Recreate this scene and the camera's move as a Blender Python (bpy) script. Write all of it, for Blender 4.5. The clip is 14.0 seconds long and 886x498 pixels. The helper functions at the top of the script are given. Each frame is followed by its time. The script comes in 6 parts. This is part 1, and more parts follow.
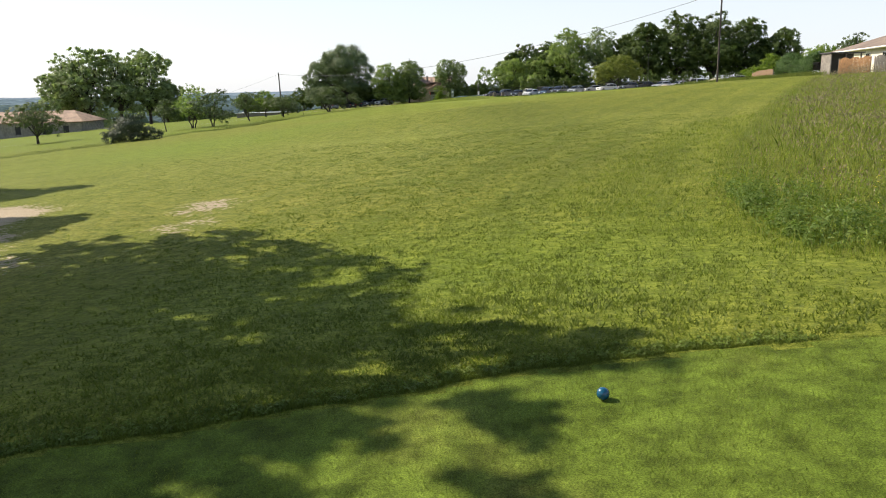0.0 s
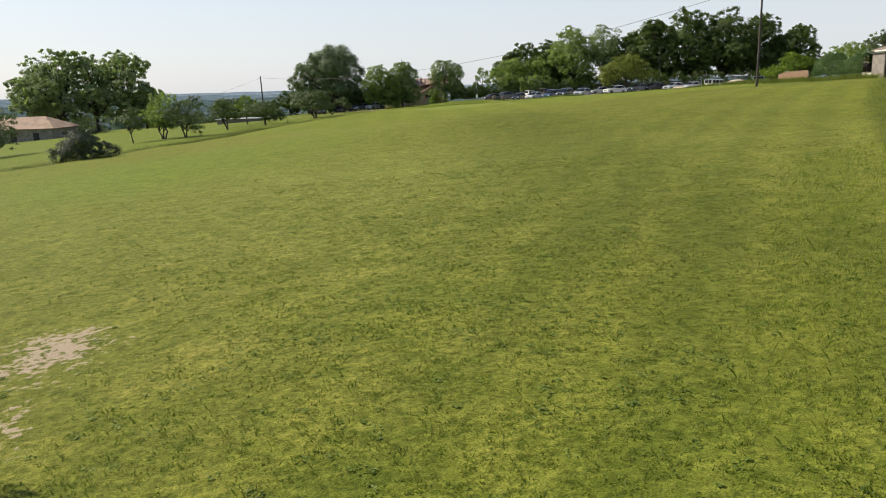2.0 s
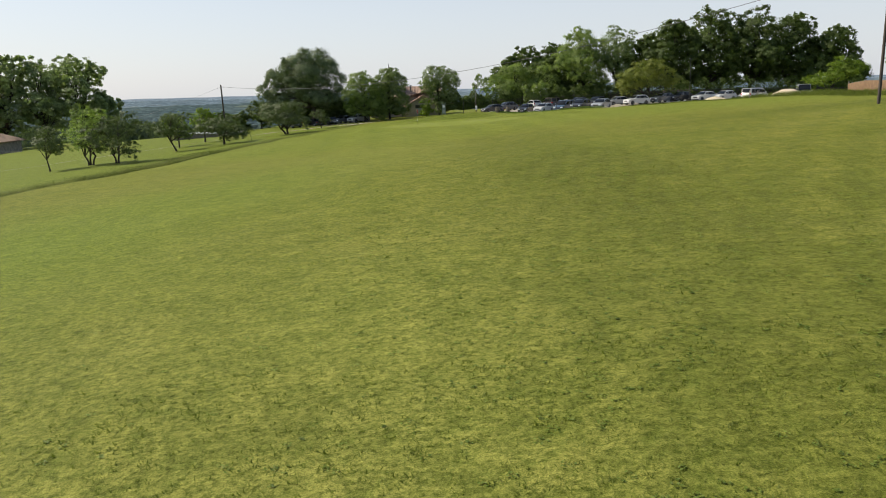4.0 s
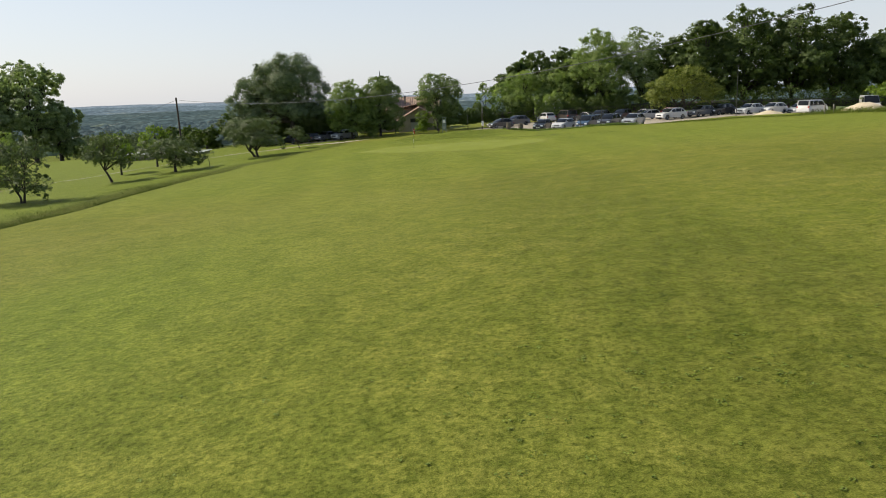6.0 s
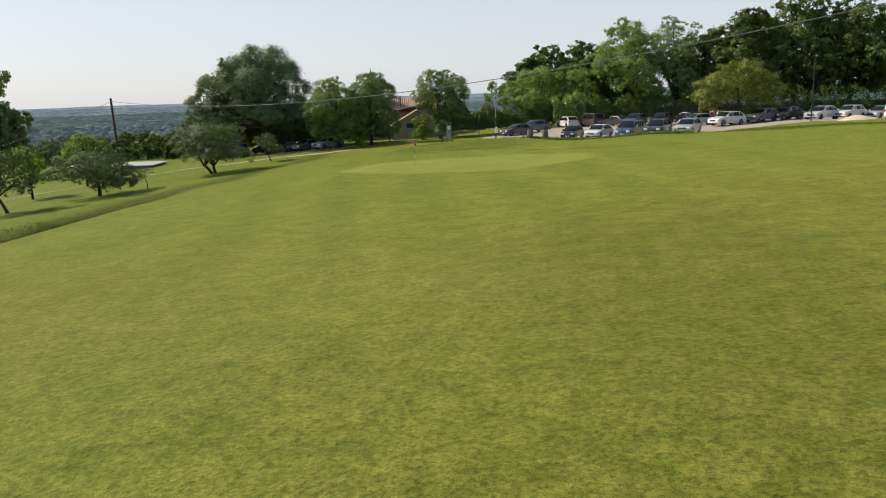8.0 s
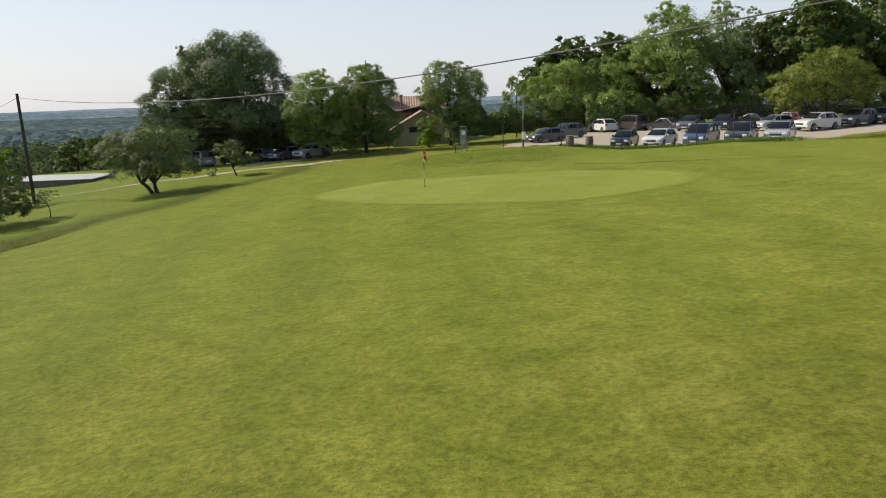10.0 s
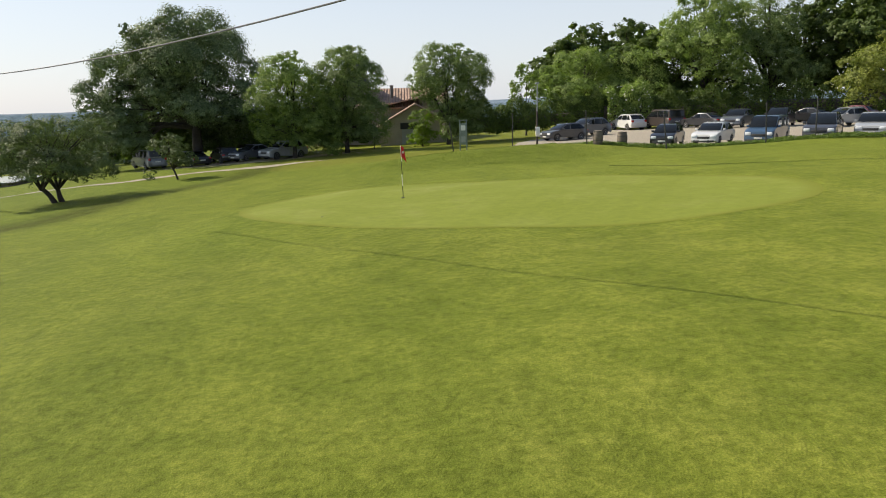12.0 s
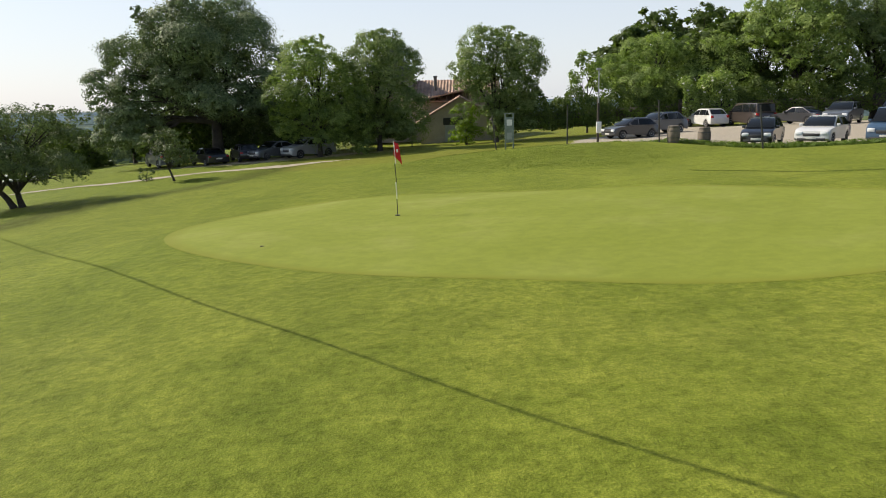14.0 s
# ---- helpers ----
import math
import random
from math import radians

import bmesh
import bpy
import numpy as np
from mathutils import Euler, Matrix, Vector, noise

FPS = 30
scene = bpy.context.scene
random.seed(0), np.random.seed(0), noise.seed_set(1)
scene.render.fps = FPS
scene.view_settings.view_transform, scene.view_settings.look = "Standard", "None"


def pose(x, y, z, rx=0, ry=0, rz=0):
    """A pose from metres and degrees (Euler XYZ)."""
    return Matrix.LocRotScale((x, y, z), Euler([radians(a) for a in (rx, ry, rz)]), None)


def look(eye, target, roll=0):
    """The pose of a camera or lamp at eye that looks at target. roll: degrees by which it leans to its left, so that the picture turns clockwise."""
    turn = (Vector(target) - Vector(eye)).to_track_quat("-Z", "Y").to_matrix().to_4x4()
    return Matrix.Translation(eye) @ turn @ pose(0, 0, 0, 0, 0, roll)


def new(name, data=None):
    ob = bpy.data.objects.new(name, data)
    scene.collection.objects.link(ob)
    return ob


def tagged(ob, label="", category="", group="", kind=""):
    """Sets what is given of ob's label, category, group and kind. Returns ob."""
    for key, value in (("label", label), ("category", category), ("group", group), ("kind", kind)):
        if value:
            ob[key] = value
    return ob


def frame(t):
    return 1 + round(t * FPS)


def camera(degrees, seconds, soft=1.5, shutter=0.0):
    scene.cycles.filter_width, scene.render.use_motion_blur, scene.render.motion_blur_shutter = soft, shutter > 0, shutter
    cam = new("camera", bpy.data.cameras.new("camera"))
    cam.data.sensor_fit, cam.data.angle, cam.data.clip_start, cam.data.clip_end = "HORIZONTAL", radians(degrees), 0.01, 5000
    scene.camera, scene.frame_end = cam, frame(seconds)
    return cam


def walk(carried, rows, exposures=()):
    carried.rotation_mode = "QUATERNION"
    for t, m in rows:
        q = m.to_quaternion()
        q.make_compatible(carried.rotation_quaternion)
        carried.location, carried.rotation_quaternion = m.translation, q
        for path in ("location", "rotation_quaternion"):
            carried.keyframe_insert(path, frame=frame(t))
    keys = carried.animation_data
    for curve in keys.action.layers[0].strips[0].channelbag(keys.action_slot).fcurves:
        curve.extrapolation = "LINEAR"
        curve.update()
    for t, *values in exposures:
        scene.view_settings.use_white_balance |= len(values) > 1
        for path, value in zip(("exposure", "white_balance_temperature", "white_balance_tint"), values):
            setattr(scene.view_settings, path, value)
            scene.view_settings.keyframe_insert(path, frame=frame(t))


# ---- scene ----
cam = camera(61.65, 14.0, soft=1.0)
METRES, EYE, TILT, LEAN, TURN = 117.0, 2.665, -12.3, 1.1, 0.0
ROWS = [
    (0.0, 0.00038, 0.00057, 0.00042, 0.08, 0.08, 0.31),
    (0.5, -0.00062, 0.01703, 0.00589, 0.11, 0.02, 0.41),
    (1.0, -0.00170, 0.03683, 0.01212, 0.04, -0.04, 0.54),
    (1.5, -0.00382, 0.06327, 0.02008, -0.18, -0.06, 0.68),
    (2.0, -0.00605, 0.09727, 0.02948, -0.44, -0.04, 0.79),
    (2.5, -0.00798, 0.13685, 0.04056, -0.69, -0.01, 0.87),
    (3.0, -0.01035, 0.18224, 0.05193, -0.93, 0.11, 0.93),
    (3.5, -0.01212, 0.23252, 0.06419, -1.16, 0.24, 0.96),
    (4.0, -0.01453, 0.27937, 0.07792, -1.41, 0.25, 1.06),
    (6.5, -0.01962, 0.48865, 0.13333, -2.05, 0.72, 1.25),
    (7.0, -0.02144, 0.53007, 0.14225, -2.25, 0.77, 1.25),
    (7.5, -0.02333, 0.57445, 0.15223, -2.40, 0.71, 1.30),
    (8.0, -0.02517, 0.62040, 0.16169, -2.51, 0.66, 1.35),
    (8.5, -0.02747, 0.66408, 0.17059, -2.57, 0.68, 1.36),
    (9.0, -0.02939, 0.70526, 0.17872, -2.58, 0.72, 1.34),
    (11.5, -0.02244, 0.87490, 0.20318, -2.49, 1.16, 1.15),
    (12.0, -0.01769, 0.89790, 0.20578, -2.38, 1.17, 1.04),
    (12.5, -0.01298, 0.91816, 0.20848, -2.02, 1.17, 0.97),
    (13.0, -0.00901, 0.93784, 0.21104, -1.22, 1.18, 0.81),
    (13.5, -0.00542, 0.95613, 0.21402, -0.02, 1.17, 0.46),
    (14.0, -0.00191, 0.97318, 0.21704, 2.39, 1.13, -0.06),
]
walk(cam, [(t, pose(0, 0, EYE, TILT, LEAN, TURN) @ pose(METRES * x, METRES * y, METRES * z, 90 + pitch, roll, yaw)) for t, x, y, z, yaw, pitch, roll in ROWS],
     exposures=[(0.0, 0.27), (0.6, 0.18), (1.8, -0.02), (3.0, -0.1), (9.0, -0.12), (11.5, -0.02), (14.0, 0.02)])

# ---- light ----
SUN_EL, SUN_AZ = radians(40.0), math.atan2(-0.907, 0.42)   # azimuth from +y towards +x
world = bpy.data.worlds.new("sky")
scene.world = world
world.use_nodes = True
wn = world.node_tree
sky = wn.nodes.new("ShaderNodeTexSky")
sky.sky_type, sky.sun_disc = "NISHITA", False
sky.sun_elevation, sky.sun_rotation = SUN_EL, SUN_AZ
sky.air_density, sky.dust_density, sky.ozone_density = 1.0, 1.0, 1.0
haze = wn.nodes.new("ShaderNodeMixRGB")   # thin white summer haze over the blue
haze.inputs[2].default_value = (6.5, 6.8, 7.4, 1)
up = wn.nodes.new("ShaderNodeTexCoord")
split = wn.nodes.new("ShaderNodeSeparateXYZ")
fade = wn.nodes.new("ShaderNodeMapRange")   # thickest at the horizon, thin overhead
fade.interpolation_type = "SMOOTHSTEP"
fade.inputs[1].default_value, fade.inputs[2].default_value, fade.inputs[3].default_value, fade.inputs[4].default_value = -0.05, 0.62, 0.72, 0.03
wn.links.new(up.outputs["Generated"], split.inputs[0])
wn.links.new(split.outputs["Z"], fade.inputs[0])
wn.links.new(fade.outputs[0], haze.inputs[0])
wn.links.new(sky.outputs[0], haze.inputs[1])
wn.links.new(haze.outputs[0], wn.nodes["Background"].inputs[0])
wn.nodes["Background"].inputs[1].default_value = 0.13
sun = new("sun", bpy.data.lights.new("sun", "SUN"))
sun.data.energy, sun.data.angle, sun.data.color = 7.2, radians(0.5), (1.0, 0.9, 0.74)
sun.matrix_world = look((0, 0, 60), (math.sin(SUN_AZ) * -math.cos(SUN_EL), -math.cos(SUN_AZ) * math.cos(SUN_EL), 60 - math.sin(SUN_EL)))

# ---- materials ----
def tree_of(name):
    m = bpy.data.materials.new(name)
    m.use_nodes = True
    nt = m.node_tree
    return m, nt, nt.nodes["Principled BSDF"]


def node(nt, kind, **values):
    n = nt.nodes.new(kind)
    for key, value in values.items():
        if key in n.inputs:
            n.inputs[key].default_value = value
    return n


def noise_of(nt, scale, detail=4, rough=0.6, vec=None, distortion=0.0):
    n = node(nt, "ShaderNodeTexNoise", Scale=scale, Detail=detail, Roughness=rough, Distortion=distortion)
    if vec is None:
        vec = nt.nodes.new("ShaderNodeNewGeometry").outputs["Position"]
    nt.links.new(vec, n.inputs["Vector"])
    return n.outputs[0]


def ramp(nt, fac, stops):
    n = nt.nodes.new("ShaderNodeValToRGB")
    el = n.color_ramp.elements
    while len(el) < len(stops):
        el.new(0.5)
    for e, (p, c) in zip(el, stops):
        e.position, e.color = p, (*c, 1) if len(c) == 3 else c
    nt.links.new(fac, n.inputs[0])
    return n.outputs[0]


def mix(nt, fac, a, b, mode="MIX"):
    n = nt.nodes.new("ShaderNodeMixRGB")
    n.blend_type = mode
    for value, slot in ((fac, 0), (a, 1), (b, 2)):
        if isinstance(value, (int, float)):
            n.inputs[slot].default_value = value
        elif isinstance(value, tuple):
            n.inputs[slot].default_value = (*value, 1)
        else:
            nt.links.new(value, n.inputs[slot])
    return n.outputs[0]


def maths(nt, op, a, b=0.0, clamp=False):
    n = nt.nodes.new("ShaderNodeMath")
    n.operation, n.use_clamp = op, clamp
    for value, slot in ((a, 0), (b, 1)):
        if isinstance(value, (int, float)):
            n.inputs[slot].default_value = value
        else:
            nt.links.new(value, n.inputs[slot])
    return n.outputs[0]


def grey(v):
    return (v, v, v)


def bump(nt, bsdf, height, strength, distance):
    n = node(nt, "ShaderNodeBump", Strength=strength, Distance=distance)
    nt.links.new(height, n.inputs["Height"])
    nt.links.new(n.outputs[0], bsdf.inputs["Normal"])


def plain(name, col, rough=0.6, metal=0.0, var=0.25, scale=3.0, fine=40.0, relief=0.002, coat=0.0, spec=0.5):
    """A solid material whose colour varies at two scales."""
    m, nt, b = tree_of(name)
    big, small = noise_of(nt, scale), noise_of(nt, fine)
    c = mix(nt, 1.0, col, ramp(nt, big, [(0.3, grey(1 - var)), (0.7, grey(1 + var * 0.5))]), "MULTIPLY")
    c = mix(nt, 1.0, c, ramp(nt, small, [(0.3, grey(1 - var * 0.6)), (0.7, grey(1.0))]), "MULTIPLY")
    nt.links.new(c, b.inputs["Base Color"])
    b.inputs["Roughness"].default_value, b.inputs["Metallic"].default_value = rough, metal
    b.inputs["Specular IOR Level"].default_value = spec
    b.inputs["Coat Weight"].default_value = coat
    if relief:
        bump(nt, b, small, 0.4, relief)
    return m


def foliage(name, dark, light, thin=0.35, rough=0.55, spec=0.28):
    """Leaves: each leaf its own shade, with light passing through."""
    m, nt, b = tree_of(name)
    geo = nt.nodes.new("ShaderNodeNewGeometry")
    rnd = geo.outputs["Random Per Island"]
    dark, light = (tuple(a + (b - a) * k for a, b in zip(dark, light)) for k in (0.2, 0.66))
    c = ramp(nt, rnd, [(0.0, dark), (0.6, tuple((a + c) / 2 for a, c in zip(dark, light))), (1.0, light)])
    big = noise_of(nt, 0.7, 2)
    c = mix(nt, 1.0, c, ramp(nt, big, [(0.3, (0.7, 0.75, 0.65)), (0.7, (1.25, 1.2, 1.1))]), "MULTIPLY")
    nt.links.new(c, b.inputs["Base Color"])
    b.inputs["Roughness"].default_value = rough
    b.inputs["Specular IOR Level"].default_value = spec
    tr = nt.nodes.new("ShaderNodeBsdfTranslucent")
    nt.links.new(mix(nt, 1.0, c, (1.2, 1.35, 0.8), "MULTIPLY"), tr.inputs[0])
    sh = nt.nodes.new("ShaderNodeMixShader")
    sh.inputs[0].default_value = thin
    nt.links.new(b.outputs[0], sh.inputs[1])
    nt.links.new(tr.outputs[0], sh.inputs[2])
    nt.links.new(sh.outputs[0], nt.nodes["Material Output"].inputs[0])
    return m


def ground_material():
    m, nt, b = tree_of("meadow_ground")
    pos = nt.nodes.new("ShaderNodeNewGeometry").outputs["Position"]

    def attr(name):
        n = nt.nodes.new("ShaderNodeAttribute")
        n.attribute_name = name
        return n.outputs["Fac"]
    huge, big, mid, small, tiny = (noise_of(nt, s, d, 0.6, pos) for s, d in ((0.035, 3), (0.16, 4), (0.9, 5), (6.0, 5), (38.0, 3)))
    c = ramp(nt, big, [(0.32, (0.129, 0.139, 0.021)), (0.5, (0.150, 0.155, 0.026)), (0.68, (0.174, 0.170, 0.037))])
    c = mix(nt, ramp(nt, huge, [(0.45, grey(0)), (0.66, grey(0.5))]), c, (0.146, 0.176, 0.019))
    dry = maths(nt, "MULTIPLY", ramp(nt, mid, [(0.44, grey(0)), (0.74, grey(0.5))]), attr("dry"))
    c = mix(nt, dry, c, (0.212, 0.178, 0.05))
    c = mix(nt, attr("pale"), c, (0.225, 0.222, 0.068))
    c = mix(nt, attr("lush"), c, (0.144, 0.184, 0.026))
    # dark tone of long grass, and of the dimness painted into the right-hand strips
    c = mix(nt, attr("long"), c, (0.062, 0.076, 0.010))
    wv = node(nt, "ShaderNodeTexWave", Scale=0.28, Distortion=2.5, Detail=3.0)
    mp = node(nt, "ShaderNodeMapping", Rotation=(0, 0, radians(14)))
    nt.links.new(pos, mp.inputs[0])
    nt.links.new(mp.outputs[0], wv.inputs[0])
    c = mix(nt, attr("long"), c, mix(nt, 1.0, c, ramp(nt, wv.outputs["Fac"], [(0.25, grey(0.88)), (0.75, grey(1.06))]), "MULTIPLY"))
    band = attr("stripe")
    c = mix(nt, 1.0, c, ramp(nt, band, [(0.0, (0.84, 0.88, 0.8)), (1.0, (1.11, 1.09, 1.08))]), "MULTIPLY")
    clumps = noise_of(nt, 2.6, 4, 0.62, pos, 0.4)
    c = mix(nt, 1.0, c, ramp(nt, mid, [(0.32, (0.76, 0.8, 0.7)), (0.7, (1.14, 1.12, 1.1))]), "MULTIPLY")
    crisp = mix(nt, 1.0, c, ramp(nt, clumps, [(0.36, (0.72, 0.79, 0.68)), (0.5, grey(1.0)), (0.66, (1.1, 1.09, 1.1))]), "MULTIPLY")
    speck = noise_of(nt, 11.0, 3, 0.55, pos, 0.6)
    crisp = mix(nt, 1.0, crisp, ramp(nt, speck, [(0.36, (0.56, 0.63, 0.5)), (0.5, grey(1.0)), (0.66, grey(1.1))]), "MULTIPLY")
    crisp = mix(nt, 1.0, crisp, ramp(nt, small, [(0.38, (0.66, 0.71, 0.6)), (0.6, grey(1.16))]), "MULTIPLY")
    crisp = mix(nt, 1.0, crisp, ramp(nt, tiny, [(0.36, (0.62, 0.68, 0.56)), (0.62, grey(1.22))]), "MULTIPLY")
    soft = mix(nt, 1.0, c, ramp(nt, small, [(0.36, (0.8, 0.83, 0.76)), (0.62, grey(1.06))]), "MULTIPLY")
    soft = mix(nt, 1.0, soft, ramp(nt, tiny, [(0.36, (0.8, 0.83, 0.76)), (0.62, grey(1.08))]), "MULTIPLY")
    c = mix(nt, attr("mown"), crisp, soft)
    patch = maths(nt, "ADD", attr("dirt"), maths(nt, "MULTIPLY", maths(nt, "SUBTRACT", small, 0.5), 1.3))
    patch = maths(nt, "ADD", patch, maths(nt, "MULTIPLY", maths(nt, "SUBTRACT", mid, 0.5), 0.9))
    soil = ramp(nt, tiny, [(0.3, (0.24, 0.185, 0.135)), (0.7, (0.45, 0.365, 0.285))])
    c = mix(nt, ramp(nt, patch, [(0.52, grey(0)), (0.66, grey(1))]), c, soil)
    wood = ramp(nt, noise_of(nt, 0.02, 6, 0.7, pos), [(0.35, (0.035, 0.06, 0.025)), (0.6, (0.06, 0.09, 0.035)), (0.66, (0.16, 0.19, 0.08))])
    c = mix(nt, attr("far"), c, wood)
    nt.links.new(c, b.inputs["Base Color"])
    b.inputs["Roughness"].default_value = 0.78
    b.inputs["Specular IOR Level"].default_value = 0.06
    b.inputs["Specular Tint"].default_value = (0.95, 1.0, 0.45, 1)   # waxy blades
    b.inputs["Sheen Weight"].default_value, b.inputs["Sheen Roughness"].default_value = 0.15, 0.4
    b.inputs["Sheen Tint"].default_value = (0.76, 0.74, 0.18, 1)   # blade tips catching light
    hgt = maths(nt, "ADD", maths(nt, "ADD", mix(nt, 0.45, small, tiny), maths(nt, "MULTIPLY", mid, 2.2)), maths(nt, "MULTIPLY", clumps, 0.7))
    bump(nt, b, hgt, 0.9, 0.06)
    return m


def turf(name, cols, fine, relief, stripes=0.0, low=0.78, high=1.12):
    m, nt, b = tree_of(name)
    pos = nt.nodes.new("ShaderNodeNewGeometry").outputs["Position"]
    c = ramp(nt, noise_of(nt, 0.3, 4, 0.6, pos), [(0.3, cols[0]), (0.52, cols[1]), (0.72, cols[2])])
    mid, tiny = noise_of(nt, 3.2, 6, 0.7, pos), noise_of(nt, fine, 3, 0.6, pos)
    c = mix(nt, 1.0, c, ramp(nt, mid, [(0.36, grey(low)), (0.64, grey(high))]), "MULTIPLY")
    c = mix(nt, 1.0, c, ramp(nt, tiny, [(0.36, grey(low)), (0.64, grey(high))]), "MULTIPLY")
    if stripes:
        w = node(nt, "ShaderNodeTexWave", Scale=stripes, Distortion=1.2, Detail=2.0)
        mp = node(nt, "ShaderNodeMapping", Rotation=(0, 0, radians(25)))
        nt.links.new(pos, mp.inputs[0])
        nt.links.new(mp.outputs[0], w.inputs[0])
        c = mix(nt, 1.0, c, ramp(nt, w.outputs["Fac"], [(0.3, grey(0.988)), (0.7, grey(1.012))]), "MULTIPLY")
        at = nt.nodes.new("ShaderNodeAttribute")
        at.attribute_name = "rim"
        ragged = maths(nt, "ADD", at.outputs["Fac"], maths(nt, "MULTIPLY", maths(nt, "SUBTRACT", mid, 0.5), 1.1))
        c = mix(nt, ramp(nt, ragged, [(0.45, grey(0)), (1.0, grey(0.75))]), c, (0.142, 0.154, 0.021))
    nt.links.new(c, b.inputs["Base Color"])
    b.inputs["Roughness"].default_value, b.inputs["Specular IOR Level"].default_value = 0.8, 0.06
    bump(nt, b, mix(nt, 0.5, mid, tiny), 0.6, relief)
    return m


def gravel_material():
    m, nt, b = tree_of("pale_gravel")
    pos = nt.nodes.new("ShaderNodeNewGeometry").outputs["Position"]
    big, small = noise_of(nt, 0.4, 5, 0.6, pos), noise_of(nt, 14, 4, 0.7, pos)
    c = ramp(nt, small, [(0.3, (0.20, 0.172, 0.132)), (0.7, (0.35, 0.31, 0.245))])
    c = mix(nt, ramp(nt, big, [(0.55, grey(0)), (0.75, grey(0.5))]), c, (0.28, 0.26, 0.14))
    nt.links.new(c, b.inputs["Base Color"])
    b.inputs["Roughness"].default_value = 0.9
    bump(nt, b, small, 0.5, 0.02)
    return m


def blade_material(name, cols, thin=0.3):
    m = foliage(name, cols[0], cols[1], thin, 0.6)
    return m


def glass_material(name, tint, rough=0.05):
    m, nt, b = tree_of(name)
    b.inputs["Base Color"].default_value = (*tint, 1)
    b.inputs["Roughness"].default_value = rough
    b.inputs["Specular IOR Level"].default_value = 0.3
    return m


def hazed_hill_material(name, cols, glow):
    """Far country: woods and fields, with blue airlight painted into base colour and glow."""
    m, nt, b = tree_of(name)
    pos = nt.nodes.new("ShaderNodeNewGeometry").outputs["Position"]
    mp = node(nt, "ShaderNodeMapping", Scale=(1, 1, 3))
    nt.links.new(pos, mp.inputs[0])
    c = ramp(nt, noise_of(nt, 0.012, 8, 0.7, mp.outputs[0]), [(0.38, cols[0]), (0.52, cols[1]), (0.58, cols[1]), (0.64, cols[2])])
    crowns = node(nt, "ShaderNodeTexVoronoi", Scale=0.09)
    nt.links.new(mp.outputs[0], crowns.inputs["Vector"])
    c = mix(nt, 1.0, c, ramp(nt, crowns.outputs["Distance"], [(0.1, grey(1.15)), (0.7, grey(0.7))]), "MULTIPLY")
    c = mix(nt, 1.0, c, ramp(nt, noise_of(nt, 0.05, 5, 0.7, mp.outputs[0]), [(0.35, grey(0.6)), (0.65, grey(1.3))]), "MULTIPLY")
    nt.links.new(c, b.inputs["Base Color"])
    # emission imitates airlight; the land itself gives off no light
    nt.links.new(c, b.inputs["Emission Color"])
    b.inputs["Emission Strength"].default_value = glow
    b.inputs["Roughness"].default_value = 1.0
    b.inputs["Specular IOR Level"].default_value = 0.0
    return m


M_GROUND = ground_material()
M_GREEN = turf("putting_green_turf", [(0.154, 0.184, 0.027), (0.168, 0.198, 0.033), (0.205, 0.226, 0.056)], 60, 0.006, 0.35, 0.9, 1.06)
M_TEE = turf("tee_turf", [(0.085, 0.128, 0.015), (0.11, 0.152, 0.020), (0.16, 0.165, 0.034)], 70, 0.04, 0.0, 0.52, 1.3)
M_GRAVEL = gravel_material()
M_BLADE = blade_material("grass_blade", ((0.06, 0.085, 0.008), (0.21, 0.245, 0.045)), 0.3)
M_TALL = blade_material("tall_grass_blade", ((0.15, 0.165, 0.04), (0.40, 0.37, 0.15)), 0.4)
M_UNDER = blade_material("undergrowth_blade", ((0.075, 0.115, 0.013), (0.36, 0.40, 0.075)), 0.4)
M_HERB = foliage("herb_leaf", (0.05, 0.095, 0.012), (0.30, 0.36, 0.06), 0.35)
M_EDGE = blade_material("ditch_grass_blade", ((0.05, 0.075, 0.012), (0.2, 0.23, 0.07)), 0.25)
M_CLOVER = foliage("clover_leaf", (0.10, 0.145, 0.02), (0.21, 0.27, 0.06), 0.4)
M_SEED = plain("seed_head", (0.25, 0.20, 0.12), 0.8)
M_YELLOW = plain("yellow_flower", (0.65, 0.5, 0.03), 0.6)
M_WEED = foliage("weed_leaf", (0.07, 0.115, 0.016), (0.18, 0.25, 0.05), 0.35)
M_BARK = plain("bark", (0.06, 0.05, 0.04), 0.9, var=0.5, scale=2, fine=18, relief=0.02)
M_POLEWOOD = plain("weathered_pole_wood", (0.075, 0.06, 0.05), 0.85, var=0.4, scale=1.2, fine=30, relief=0.006)
M_OAK = foliage("oak_leaf", (0.034, 0.062, 0.013), (0.15, 0.20, 0.052))
M_LIME = foliage("lime_leaf", (0.06, 0.10, 0.017), (0.40, 0.50, 0.17), 0.46)
M_CHESTNUT = foliage("chestnut_leaf", (0.036, 0.065, 0.018), (0.31, 0.38, 0.20), 0.14)
M_POPLAR = foliage("plane_leaf", (0.05, 0.085, 0.018), (0.35, 0.43, 0.19), 0.38)
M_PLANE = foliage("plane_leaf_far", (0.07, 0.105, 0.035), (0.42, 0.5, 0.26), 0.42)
M_APPLE = foliage("apple_leaf", (0.034, 0.058, 0.017), (0.19, 0.235, 0.095), 0.24)
M_GOLD = foliage("golden_leaf", (0.09, 0.115, 0.018), (0.30, 0.33, 0.08), 0.35)
M_BRIGHT = foliage("bright_leaf", (0.09, 0.15, 0.015), (0.26, 0.34, 0.05), 0.4)
